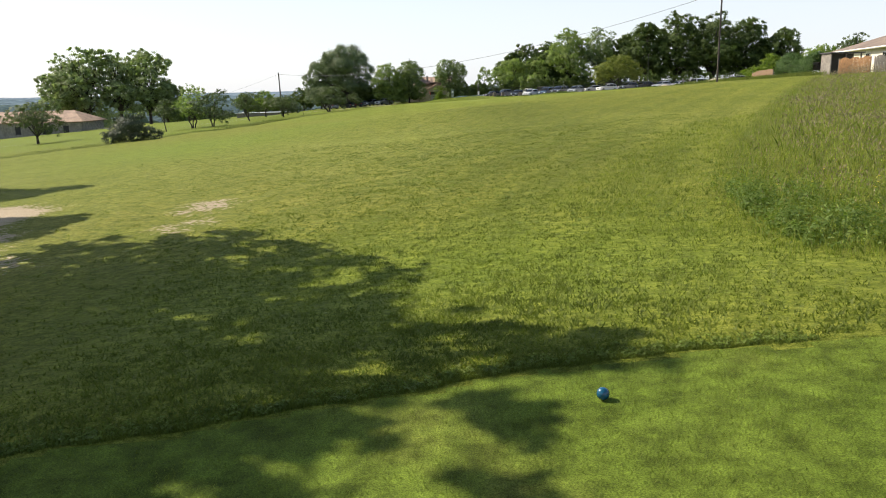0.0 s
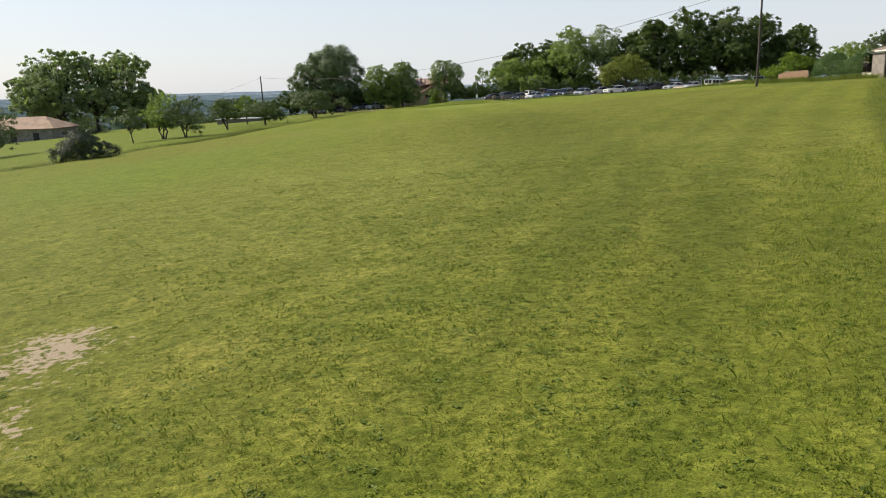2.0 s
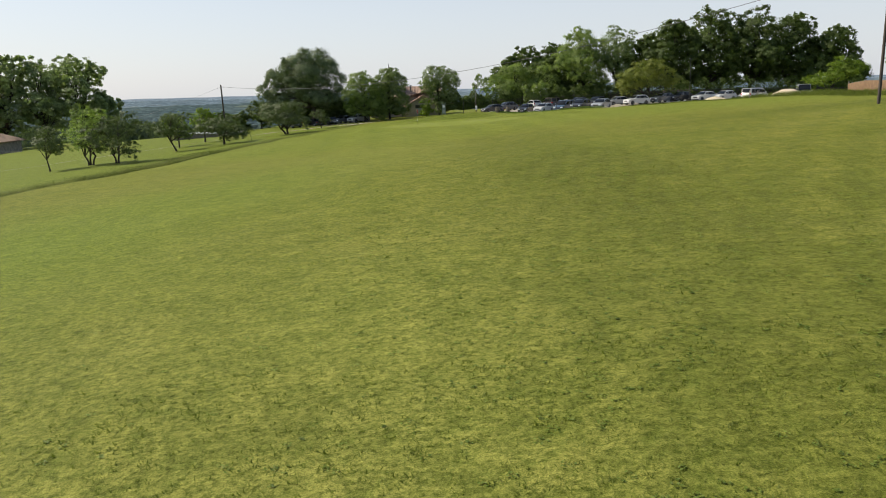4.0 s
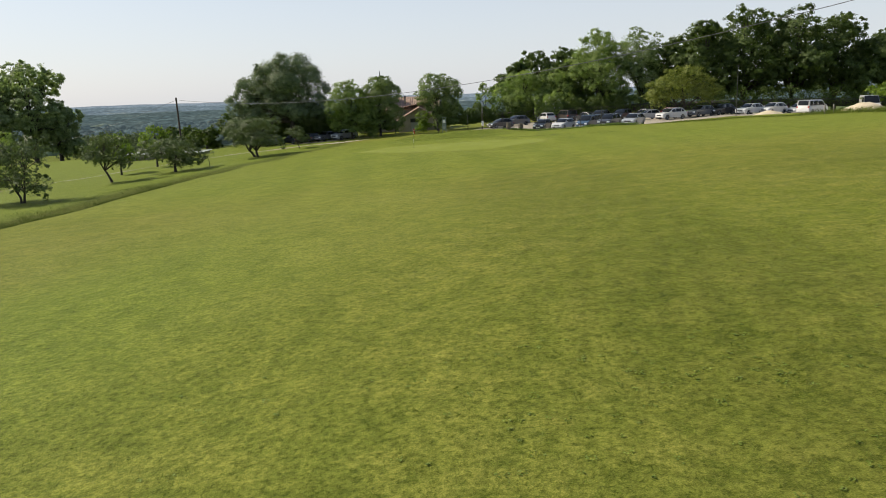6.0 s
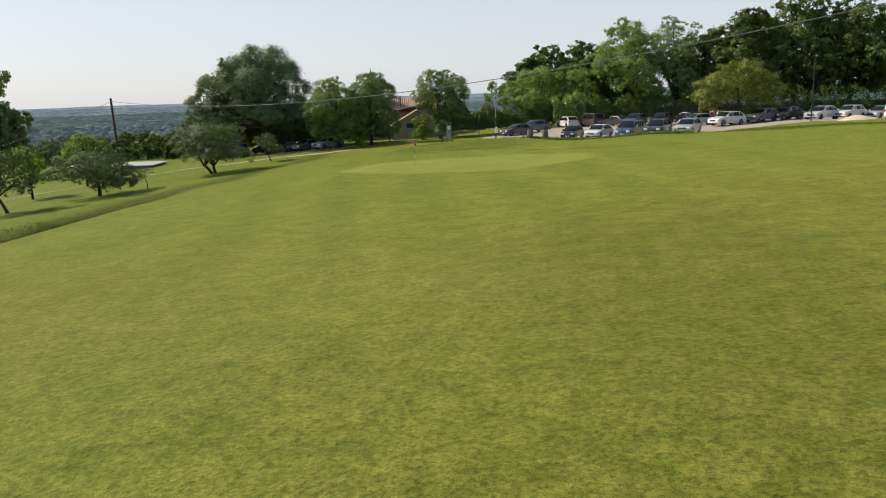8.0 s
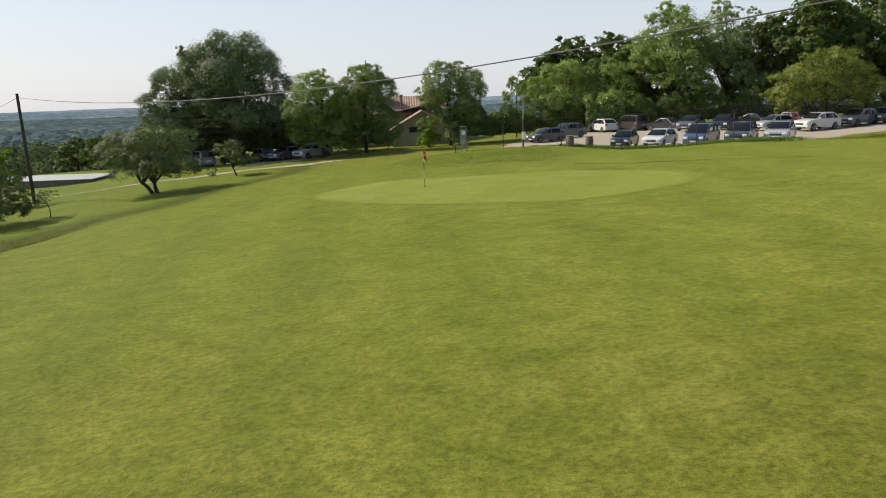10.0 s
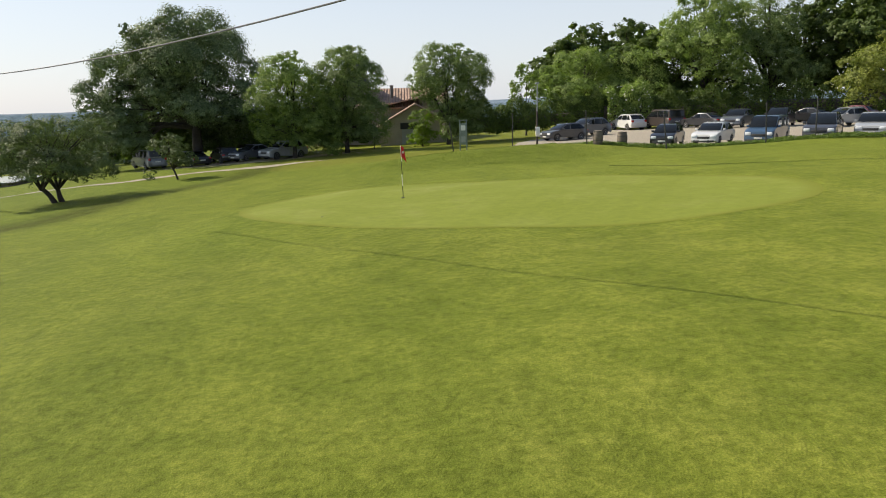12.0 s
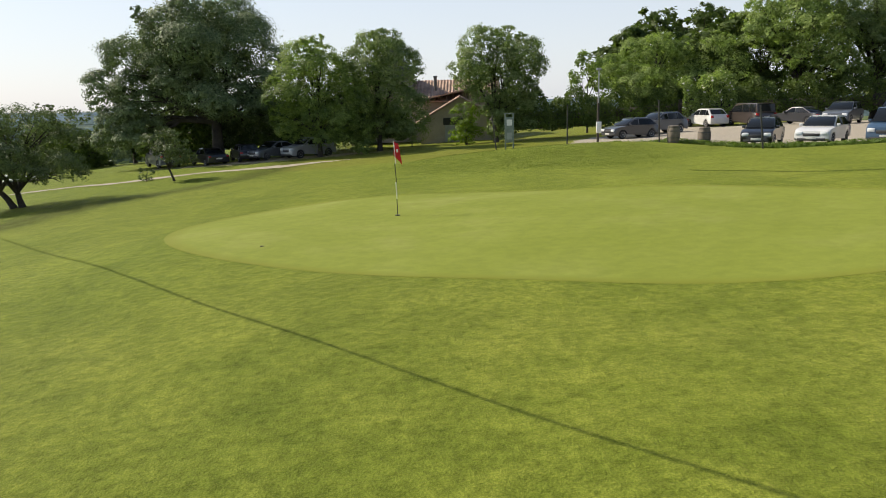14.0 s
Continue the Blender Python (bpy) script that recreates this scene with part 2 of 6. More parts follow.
M_LAUREL = foliage("laurel_leaf", (0.02, 0.032, 0.017), (0.10, 0.125, 0.075), 0.12, 0.5, 0.3)
M_HEDGE = foliage("hedge_leaf", (0.04, 0.07, 0.014), (0.14, 0.19, 0.04), 0.3)
M_CONIFER = foliage("clipped_conifer", (0.03, 0.07, 0.015), (0.10, 0.17, 0.045), 0.2)
M_BLOSSOM = plain("elder_blossom", (0.62, 0.62, 0.48), 0.8)
# leaf colour greyed and lightened to paint in the valley haze
M_WOODS = foliage("hazed_wood_leaf", (0.075, 0.10, 0.065), (0.13, 0.155, 0.10), 0.25, 0.9, 0.0)
M_TILE = plain("clay_tile", (0.42, 0.285, 0.21), 0.85, var=0.4, scale=0.8, fine=6, relief=0.01)
M_TILE_OLD = plain("old_clay_tile", (0.36, 0.25, 0.18), 0.9, var=0.35, scale=0.5, fine=5, relief=0.01)
M_RENDER = plain("beige_render", (0.46, 0.40, 0.31), 0.9, var=0.2, scale=0.7, fine=20)
M_STONE = plain("grey_stone_wall", (0.33, 0.30, 0.25), 0.9, var=0.4, scale=1.5, fine=9, relief=0.01)
M_SLATE = plain("dark_slate", (0.09, 0.085, 0.085), 0.6, var=0.4, scale=2, fine=12, relief=0.006)
M_PALEWALL = plain("pale_house_render", (0.66, 0.61, 0.5), 0.9, var=0.15, scale=0.7, fine=20)
M_WHITE = plain("white_paint", (0.78, 0.77, 0.73), 0.5, var=0.08)
M_DOOR = plain("grey_door_paint", (0.42, 0.42, 0.40), 0.6, var=0.15)
M_DARK = plain("dark_opening", (0.03, 0.028, 0.026), 0.7)
M_FENCE_OLD = plain("brown_boards", (0.20, 0.12, 0.065), 0.85, var=0.35, scale=2.5, fine=25)
M_TILE_BROWN = plain("brown_tile", (0.22, 0.165, 0.13), 0.9, var=0.35, scale=0.5, fine=5, relief=0.01)
M_FENCE = plain("orange_brown_boards", (0.52, 0.27, 0.12), 0.8, var=0.35, scale=2.5, fine=25)
M_GREYWOOD = plain("grey_boards", (0.26, 0.23, 0.20), 0.85, var=0.35, scale=2.5, fine=25)
M_RUBBER = plain("tyre_rubber", (0.025, 0.025, 0.026), 0.8)
M_RIM = plain("alloy_rim", (0.45, 0.45, 0.46), 0.35, 0.8, var=0.1)
M_TRIM = plain("black_plastic", (0.03, 0.03, 0.032), 0.55)
M_GLASS = glass_material("car_glass", (0.01, 0.012, 0.014))
M_LAMPGLASS = glass_material("headlamp_glass", (0.7, 0.72, 0.74), 0.12)
M_TAIL = plain("tail_lamp_red", (0.35, 0.015, 0.012), 0.25, coat=0.5, var=0.1)
M_PLATE = plain("plate_white", (0.6, 0.6, 0.56), 0.5)
M_METAL = plain("galvanised_metal", (0.36, 0.37, 0.37), 0.5, 0.6)
M_POSTMETAL = plain("dark_post_metal", (0.05, 0.05, 0.045), 0.6, 0.3)
M_WIRE = plain("cable_sheath", (0.11, 0.11, 0.12), 0.6, var=0.1)
M_BALL = plain("blue_gloss_plastic", (0.004, 0.075, 0.14), 0.25, coat=0.5, var=0.15, relief=0)
M_FLAG = plain("red_flag_cloth", (0.58, 0.012, 0.018), 0.75, var=0.15)
M_BLACK = plain("black_paint", (0.02, 0.02, 0.02), 0.5)
M_BARREL = plain("barrel_oak", (0.22, 0.18, 0.14), 0.85, var=0.4, scale=3, fine=25)
M_HOOP = plain("barrel_hoop", (0.14, 0.13, 0.12), 0.6, 0.6)
M_PANEL = plain("green_grey_panel", (0.24, 0.29, 0.25), 0.6)
M_SAND = plain("sand_heap", (0.50, 0.43, 0.30), 0.95, var=0.2, scale=1.5, fine=12, relief=0.02)
M_TARP = plain("pale_sheeting", (0.34, 0.37, 0.34), 0.5, var=0.15)
# airlight painted in: bluer, paler and more glowing the farther off
M_WOOD_1 = hazed_hill_material("valley_wood", [(0.030, 0.046, 0.032), (0.040, 0.058, 0.038), (0.055, 0.072, 0.042)], 0.5)
M_WOOD_2 = hazed_hill_material("hazed_valley_wood", [(0.036, 0.052, 0.046), (0.048, 0.066, 0.056), (0.070, 0.086, 0.062)], 0.8)
M_WOOD_3 = hazed_hill_material("hazed_far_valley_wood", [(0.046, 0.066, 0.070), (0.060, 0.082, 0.084), (0.085, 0.10, 0.088)], 1.1)
M_HILL_1 = hazed_hill_material("hazed_near_hills", [(0.045, 0.068, 0.074), (0.062, 0.088, 0.092), (0.10, 0.125, 0.10)], 0.5)
M_HILL_2 = hazed_hill_material("hazed_mid_hills", [(0.075, 0.106, 0.132), (0.10, 0.134, 0.158), (0.14, 0.168, 0.165)], 0.65)
M_HILL_3 = hazed_hill_material("hazed_far_hills", [(0.112, 0.148, 0.185), (0.13, 0.166, 0.20), (0.155, 0.186, 0.205)], 0.8)

# ---- building helpers ----
PLAN = 1.3   # metres for one unit of the plan, in which places are given

def mesh_np(name, verts, faces, mat, smooth=False):
    """A mesh from numpy arrays: faces all of one size."""
    me = bpy.data.meshes.new(name)
    verts, faces = np.asarray(verts, np.float32), np.asarray(faces, np.int32)
    k = faces.shape[1]
    me.vertices.add(len(verts))
    me.vertices.foreach_set("co", verts.ravel())
    me.loops.add(faces.size)
    me.loops.foreach_set("vertex_index", faces.ravel())
    me.polygons.add(len(faces))
    me.polygons.foreach_set("loop_start", np.arange(0, faces.size, k, dtype=np.int32))
    me.polygons.foreach_set("loop_total", np.full(len(faces), k, np.int32))
    me.polygons.foreach_set("use_smooth", np.full(len(faces), smooth))
    me.materials.append(mat)
    me.update(calc_edges=True)
    return me


def thing(name, x, y, z, label, category, group="", kind="", turn=0.0):
    ob = new(name)
    ob.matrix_basis = pose(x * PLAN, y * PLAN, z, 0, 0, turn)
    ob.empty_display_size = 0.1
    return tagged(ob, label, category, group, kind)


def part(name, bm, material, parent, label="", smooth=True):
    if isinstance(bm, bpy.types.Mesh):
        me = bm
    else:
        bmesh.ops.recalc_face_normals(bm, faces=bm.faces[:])
        me = bpy.data.meshes.new(name)
        for f in bm.faces:
            f.smooth = smooth
        bm.to_mesh(me)
        bm.free()
        me.materials.append(material)
        if smooth:
            me.set_sharp_from_angle(angle=radians(40))
    ob = new(name, me)
    ob.parent = parent
    return tagged(ob, label)


def box(bm, x0, x1, y0, y1, z0, z1, bevel=0.0):
    m = Matrix.Translation(((x0 + x1) / 2, (y0 + y1) / 2, (z0 + z1) / 2)) @ Matrix.Diagonal((x1 - x0, y1 - y0, z1 - z0, 1))
    r = bmesh.ops.create_cube(bm, size=1, matrix=m)
    if bevel:
        edges = list({e for v in r["verts"] for e in v.link_edges})
        bmesh.ops.bevel(bm, geom=edges, offset=bevel, segments=2, affect="EDGES", profile=0.5)
    return bm


def tube(bm, pts, radii, seg=8):
    """A tapered tube along points."""
    rings = []
    pts = [Vector(p) for p in pts]
    for i, p in enumerate(pts):
        d = (pts[min(i + 1, len(pts) - 1)] - pts[max(i - 1, 0)]).normalized()
        a = d.cross(Vector((0.31, 0.95, 0.05))).normalized()
        b = d.cross(a)
        rings.append([bm.verts.new(p + (a * math.cos(k * math.tau / seg) + b * math.sin(k * math.tau / seg)) * radii[i]) for k in range(seg)])
    for r, s in zip(rings, rings[1:]):
        for k in range(seg):
            bm.faces.new((r[k], r[(k + 1) % seg], s[(k + 1) % seg], s[k]))
    bm.faces.new(rings[0][::-1])
    bm.faces.new(rings[-1])
    return bm


def lathe(bm, prof, seg=16, axis="z"):
    """A turned body from (radius, height) pairs, closed at both ends."""
    rings = []
    for r, h in prof:
        ring = []
        for k in range(seg):
            c, s = math.cos(k * math.tau / seg) * r, math.sin(k * math.tau / seg) * r
            ring.append(bm.verts.new((c, s, h) if axis == "z" else (c, h, s)))
        rings.append(ring)
    for r, s in zip(rings, rings[1:]):
        for k in range(seg):
            bm.faces.new((r[k], r[(k + 1) % seg], s[(k + 1) % seg], s[k]))
    bm.faces.new(rings[0][::-1])
    bm.faces.new(rings[-1])
    return bm


def loft(bm, sections):
    """Skins closed sections of equal count, with both ends capped."""
    rings = [[bm.verts.new(p) for p in s] for s in sections]
    n = len(rings[0])
    for r, s in zip(rings, rings[1:]):
        for k in range(n):
            bm.faces.new((r[k], r[(k + 1) % n], s[(k + 1) % n], s[k]))
    caps = [bm.faces.new(rings[0][::-1]), bm.faces.new(rings[-1])]
    bmesh.ops.triangulate(bm, faces=caps)
    return bm


# ---- the lie of the land ----
def smooth01(a, b, v):
    t = np.clip((v - a) / (b - a), 0, 1)
    return t * t * (3 - 2 * t)


LAND = (-0.535, 2.99, 0.84, 1.772, 0.728, 0.171, -0.269, -1.721, -1.294, -0.408)


def bell(x, y, cx, cy, sx, sy):
    return np.exp(-((x - cx) / sx) ** 2 - ((y - cy) / sy) ** 2)


def tee_edge(x):
    """The front edge of the tee."""
    return np.interp(x, (-6, -4.4, -2.7, -1.2, -0.1, 0.6, 1.2, 2.9, 6), (4.0, 4.3, 4.67, 4.96, 5.21, 5.37, 5.46, 5.54, 5.5)) + 0.025 * np.sin(np.asarray(x) * 4.1) + 0.015 * np.sin(np.asarray(x) * 11.0)


def fairway_edge(y):
    """Where the fairway's left edge lies."""
    return np.interp(y, (-10, 20, 57, 71, 84, 94, 106, 111, 116, 122), (-60, -48, -34.6, -27.2, -22.4, -19.6, -15.8, -13.3, -12.3, -9.0))


def height(x, y):
    """The ground's height in metres at a place of the plan."""
    x, y = np.asarray(x, float), np.asarray(y, float)
    cx, cy = np.clip(x, -95, 62), np.clip(y, -30, 168)
    u, v = cx / 50, cy / 100
    terms = (1, u, v, u * v, u * u, v * v, u ** 3, u * v * v, u * u * v, v ** 3)
    z = sum(c * t for c, t in zip(LAND, terms))
    z = z + 0.40 * bell(x, y, 24, 67, 13, 14) + 0.33 * bell(x, y, 3, 58, 12, 9) - 0.33 * bell(x, y, -6, 83, 16, 8)
    z = z - 0.27 * bell(x, y, 23, 122, 9, 7) - 0.2 * bell(x, y, 15, 121.5, 7, 6) + 0.22 * bell(x, y, -4, 104, 6, 5) + 0.5 * bell(x, y, 3.2, 121.3, 6, 2.2) + 0.18 * bell(x, y, 16, 116.4, 6, 1.6) + 0.14 * bell(x, y, 38, 98, 5, 9) - 0.45 * bell(x, y, 46, 123.5, 8, 8)
    z = z - 0.12 * bell(x, y, 4, 113, 9, 2.5)
    z = z + 0.045 * np.sin(x * 0.8 + 0.6 * np.sin(y * 0.3)) * np.sin(y * 0.55 + 1.0) * smooth01(8, 14, y)
    # the tee stands a step above the field
    z = z + 0.40 * (1 - smooth01(0.0, 5.5, y - tee_edge(x))) * smooth01(-6.5, -4.0, x) * (1 - smooth01(4.5, 9.0, x))
    # a shallow ditch between fairway and orchard
    z = z - 0.26 * np.exp(-((x - fairway_edge(y) + 1.1) / 0.8) ** 2) * smooth01(40, 60, y) * (1 - smooth01(100, 108, y))
    d = np.hypot(x - cx, y - cy)
    # a side valley drops away beyond the orchard
    z = z - 9 * smooth01(0, 55, y - 147 + 0.25 * (x + 34)) * smooth01(-72, -58, x) * (1 - smooth01(-34, -24, x))
    return PLAN * (z - 21 * smooth01(5, 260, d))


def ground_at(x, y):
    return float(height(x, y))


def graded(lo, hi, step, far):
    a = list(np.arange(lo, hi + 1e-6, step))
    s = step
    while a[-1] < far:
        s *= 1.13
        a.append(a[-1] + s)
    s = step
    while a[0] > -far:
        s *= 1.13
        a.insert(0, a[0] - s)
    return np.array(a)


def in_poly(x, y, poly):
    inside = np.zeros(np.shape(x), bool)
    px, py = poly[-1]
    for qx, qy in poly:
        cross = ((qy > y) != (py > y)) & (x < (px - qx) * (y - qy) / (py - qy + 1e-12) + qx)
        inside ^= cross
        px, py = qx, qy
    return inside


ROUGH = [(5.0, 8.6), (4.7, 10.2), (5.3, 14), (8.4, 22), (13.5, 32.5), (20.7, 46), (27, 57), (34, 68), (60, 70), (60, 2), (14, 6.0), (8.5, 8.0)]
PARKING = [(4.6, 126.5), (6.5, 124.6), (9, 122.4), (12.5, 119.6), (16, 117.4), (20, 115.2), (23, 115.6), (26.5, 118.2), (33, 120.5), (38, 117.6), (46, 114),
           (56, 113), (56, 131), (42, 133), (35, 139), (28, 143.5), (14, 144), (9, 139), (6, 133), (4.5, 130)]
GREEN_C, GREEN_A, GREEN_B, GREEN_TURN = (0.85, 104.5), 8.45, 5.0, radians(-25)


def drape(name, xs, ys, keep, lift, mat, label, category):
    """A sheet laid over the ground where keep(x, y) holds."""
    gx, gy = np.meshgrid(xs, ys, indexing="ij")
    ok = keep(gx, gy)
    idx = np.arange(gx.size).reshape(gx.shape)
    cell = ok[:-1, :-1] & ok[1:, :-1] & ok[:-1, 1:] & ok[1:, 1:]
    f = np.stack([idx[:-1, :-1][cell], idx[1:, :-1][cell], idx[1:, 1:][cell], idx[:-1, 1:][cell]], 1)
    used = np.unique(f)
    back = np.zeros(gx.size, int)
    back[used] = np.arange(len(used))
    v = np.stack([gx.ravel()[used] * PLAN, gy.ravel()[used] * PLAN, height(gx, gy).ravel()[used] + lift], 1)
    return tagged(new(name, mesh_np(name, v, back[f], mat, True)), label, category, kind="structure")


def build_ground():
    xs, ys = graded(-26, 26, 0.5, 3600), graded(0, 135, 0.5, 3600)
    gx, gy = np.meshgrid(xs, ys, indexing="ij")
    idx = np.arange(gx.size).reshape(gx.shape)
    f = np.stack([idx[:-1, :-1], idx[1:, :-1], idx[1:, 1:], idx[:-1, 1:]], -1).reshape(-1, 4)
    v = np.stack([gx * PLAN, gy * PLAN, height(gx, gy)], -1).reshape(-1, 3)
    me = mesh_np("ground", v, f, M_GROUND, True)
    x, y = gx.ravel(), gy.ravel()
    far = smooth01(175, 260, np.hypot(x + 5, y - 70))
    dirt = 0.68 * bell(x, y, -6.2, 19.4, 1.4, 1.5) + 0.55 * bell(x, y, -5.8, 16.2, 1.3, 1.7) + 1.0 * bell(x, y, -12.8, 20.4, 1.9, 2.8) + 0.95 * bell(x, y, -11.0, 15.6, 1.6, 2.4)
    dirt += 0.55 * bell(x, y, -8.6, 13.2, 1.6, 2.0) + 0.85 * bell(x, y, -13, 136.3, 10, 3.2)
    uneven = 0.55 + 0.18 * np.sin(x * 0.31 + 1.4 * np.sin(y * 0.17)) * np.sin(y * 0.23 + 1.1 * np.sin(x * 0.2)) + 0.14 * np.sin(x * 0.7 + y * 0.9) * np.sin(y * 0.6 - x * 0.4)
    # long grass, plus strips right of the flight painted dimmer, as if seen down-sun
    long_and_dimmed = np.clip(0.85 * np.exp(-((x - fairway_edge(y) + 1.4) / 1.3) ** 2) * (y > 40) + in_poly(x, y, ROUGH) * 0.6 + 0.35 * bell(x, y, 3, 119, 7, 2.5) + 0.32 * uneven * smooth01(-2.0, 5, x) * smooth01(10, 18, y) * (1 - smooth01(40, 70, y)) + 0.28 * uneven * smooth01(-1, 10, x) * (1 - 0.6 * smooth01(14, 24, x)) * smooth01(30, 50, y) * (1 - smooth01(70, 86, y)) + 0.22 * (x < fairway_edge(y) - 0.6) * smooth01(60, 75, y) + 0.7 * bell(x, y, 32, 72, 14, 4) + 0.34 * (0.7 + 0.5 * uneven) * smooth01(-2.0, 3.0, x) * smooth01(12, 22, y) * (1 - smooth01(78, 88, y)) * (1 - smooth01(5.5, 9, x)), 0, 1)
    lush = np.clip(0.9 * bell(x, y, -16, 48, 7, 12) + 0.5 * bell(x, y, -9, 63, 5, 10) + 0.8 * (x < fairway_edge(y) - 1.5) * smooth01(60, 80, y) + 0.35 * bell(x, y, 2, 119, 7, 4) + 0.5 * smooth01(80, 92, y) * (y < 125)
                   + 0.75 * bell(x, y, 0.5, 10, 6, 4), 0, 0.85)
    dry = np.clip(0.25 + 0.75 * bell(x, y, 8, 70, 11, 22) + 0.5 * bell(x, y, 4, 42, 6, 12) + 1.0 * bell(x, y, -6, 20, 6, 8) - 0.4 * smooth01(96, 102, y) + 0.35 * smooth01(-3, 6, x) * smooth01(40, 55, y), 0, 1)
    side = np.interp(y, [q[1] for q in ROUGH[1:8]], [q[0] for q in ROUGH[1:8]]) - x   # how far from the rough, as the mower goes round it
    stripe = 0.5 + 0.5 * np.sin(side * math.tau / 2.6 + 0.8 * np.sin(y * 0.11)) * smooth01(-0.5, 1, side) * (1 - smooth01(9, 16, side)) * smooth01(8, 16, y) * (1 - smooth01(58, 75, y))
    stripe = stripe + 0.3 * np.sin((x + 0.05 * y) * math.tau / 4.2) * smooth01(72, 84, y) * (1 - smooth01(112, 118, y)) * smooth01(-16, -8, x) * (1 - smooth01(14, 22, x))
    for name, values in (("far", far), ("stripe", stripe), ("pale", 0.6 * bell(x, y, -1, 34, 13, 15) + 0.2 * bell(x, y, -6, 74, 9, 14)), ("dirt", dirt), ("long", long_and_dimmed), ("lush", lush), ("dry", dry), ("mown", 0.48 * smooth01(58, 92, y))):
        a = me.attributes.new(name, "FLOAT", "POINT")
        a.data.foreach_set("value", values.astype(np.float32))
    tagged(new("ground", me), "mown green meadow sloping down to an orchard", "ground", kind="structure")


def green_keep(x, y, grow=0.0):
    c, s = math.cos(GREEN_TURN), math.sin(GREEN_TURN)
    u, v = (x - GREEN_C[0]) * c + (y - GREEN_C[1]) * s, -(x - GREEN_C[0]) * s + (y - GREEN_C[1]) * c
    return np.hypot(u, v) < green_reach(np.arctan2(v, u), grow)


def green_reach(ang, grow=0.0):
    """How far the green reaches from its middle, by the angle."""
    k = (np.abs(np.cos(ang) / (GREEN_A + grow)) ** 2.2 + np.abs(np.sin(ang) / (GREEN_B + grow)) ** 2.2) ** (1 / 2.2)
    return (1 + 0.02 * np.sin(3 * ang + 1) + 0.008 * np.sin(7 * ang)) / k


def round_sheet(name, lift, mat, label, category):
    """The green: a disc of rings laid over the ground."""
    ang = np.linspace(0, math.tau, 280, endpoint=False)
    r = 0.02 + (green_reach(ang) - 0.02) * np.linspace(0, 1, 64)[:, None]
    c, sn = math.cos(GREEN_TURN), math.sin(GREEN_TURN)
    u, v = r * np.cos(ang), r * np.sin(ang)
    x, y = GREEN_C[0] + u * c - v * sn, GREEN_C[1] + u * sn + v * c
    idx = np.arange(r.size).reshape(r.shape)
    nxt = np.roll(idx, -1, 1)
    f = np.stack([idx[:-1], idx[1:], nxt[1:], nxt[:-1]], -1).reshape(-1, 4)
    co = np.stack([x * PLAN, y * PLAN, height(x, y) + lift], -1).reshape(-1, 3)
    me = mesh_np(name, co, f, mat, True)
    rim = me.attributes.new("rim", "FLOAT", "POINT")   # the last strides, cut a little longer
    rim.data.foreach_set("value", smooth01(0.9, 1.0, r / green_reach(ang)).ravel().astype(np.float32))
    return tagged(new(name, me), label, category, kind="structure")


build_ground()
round_sheet("putting_green", 0.004, M_GREEN, "smooth light green putting green cut very short", "green")
tagged(drape("tee_ground", np.arange(-4.4, 5.2, 0.1), np.arange(-3, 7.6, 0.1),
             lambda x, y: (y < tee_edge(x)) & (x < 4.6 - 0.12 * (y - 6)), 0.006, M_TEE, "", ""), "closely mown raised tee of short turf", "tee")
tagged(drape("car_park", np.arange(4, 57, 0.25), np.arange(112, 146, 0.25),
             lambda x, y: in_poly(x + 0.25 * np.sin(y * 2.3), y + 0.3 * np.sin(x * 1.7), PARKING), 0.025, M_GRAVEL, "", ""), "pale gravel car park beside the meadow", "car park")
TRACK_X, TRACK_Y = (-60, -40, -29.4, -26.3, -22.5, -18, -13.1, -9.5, -6), (80, 101, 115, 120.3, 124.4, 127.2, 128.6, 129.2, 131)


def track_keep(x, y):
    mid = np.interp(x, TRACK_X, TRACK_Y)
    return np.abs(y - mid + 0.12 * np.sin(x * 2.3) + 0.07 * np.sin(x * 7)) < 0.5 + 0.35 * smooth01(-22, -16, x) - 0.8 * smooth01(-9.5, -5.5, x)


tagged(drape("track", np.arange(-60, 5.5, 0.2), np.arange(78, 133, 0.2), track_keep, 0.02, M_GRAVEL, "", ""), "narrow pale gravel track past the orchard", "path")


# ---- far country ----
def hills(name, r0, r1, top, mat, seed, label):
    """A long rolling ridge far off, with a slope towards the viewer."""
    a = np.radians(np.linspace(-75, 55, 420))
    s = np.linspace(0, 1, 26)
    ga, gs = np.meshgrid(a, s, indexing="ij")
    r = r0 + (r1 - r0) * gs
    rng = np.random.default_rng(seed)
    und = sum(rng.uniform(0.4, 1) / k * np.sin(ga * 7 * k + rng.uniform(0, 6.3)) for k in (1, 2, 3, 5, 8))
    fine = sum(rng.uniform(0.4, 1) / k * np.sin(ga * 130 * k + gs * 17 * k + rng.uniform(0, 6.3)) for k in (1, 2, 3, 5, 7))
    z = -40 + (top + 40 + 4.5 * und * top_scale(r1)) * np.sin(np.clip(gs, 0, 1) * math.pi * 0.62) / math.sin(math.pi * 0.5) + fine * 1.3
    v = np.stack([np.sin(ga) * r, 60 + np.cos(ga) * r, z], -1).reshape(-1, 3)
    idx = np.arange(ga.size).reshape(ga.shape)
    f = np.stack([idx[:-1, :-1], idx[1:, :-1], idx[1:, 1:], idx[:-1, 1:]], -1).reshape(-1, 4)
    tagged(new(name, mesh_np(name, v, f, mat, True)), label, "hills", kind="structure")


def top_scale(r):
    return r / 3600


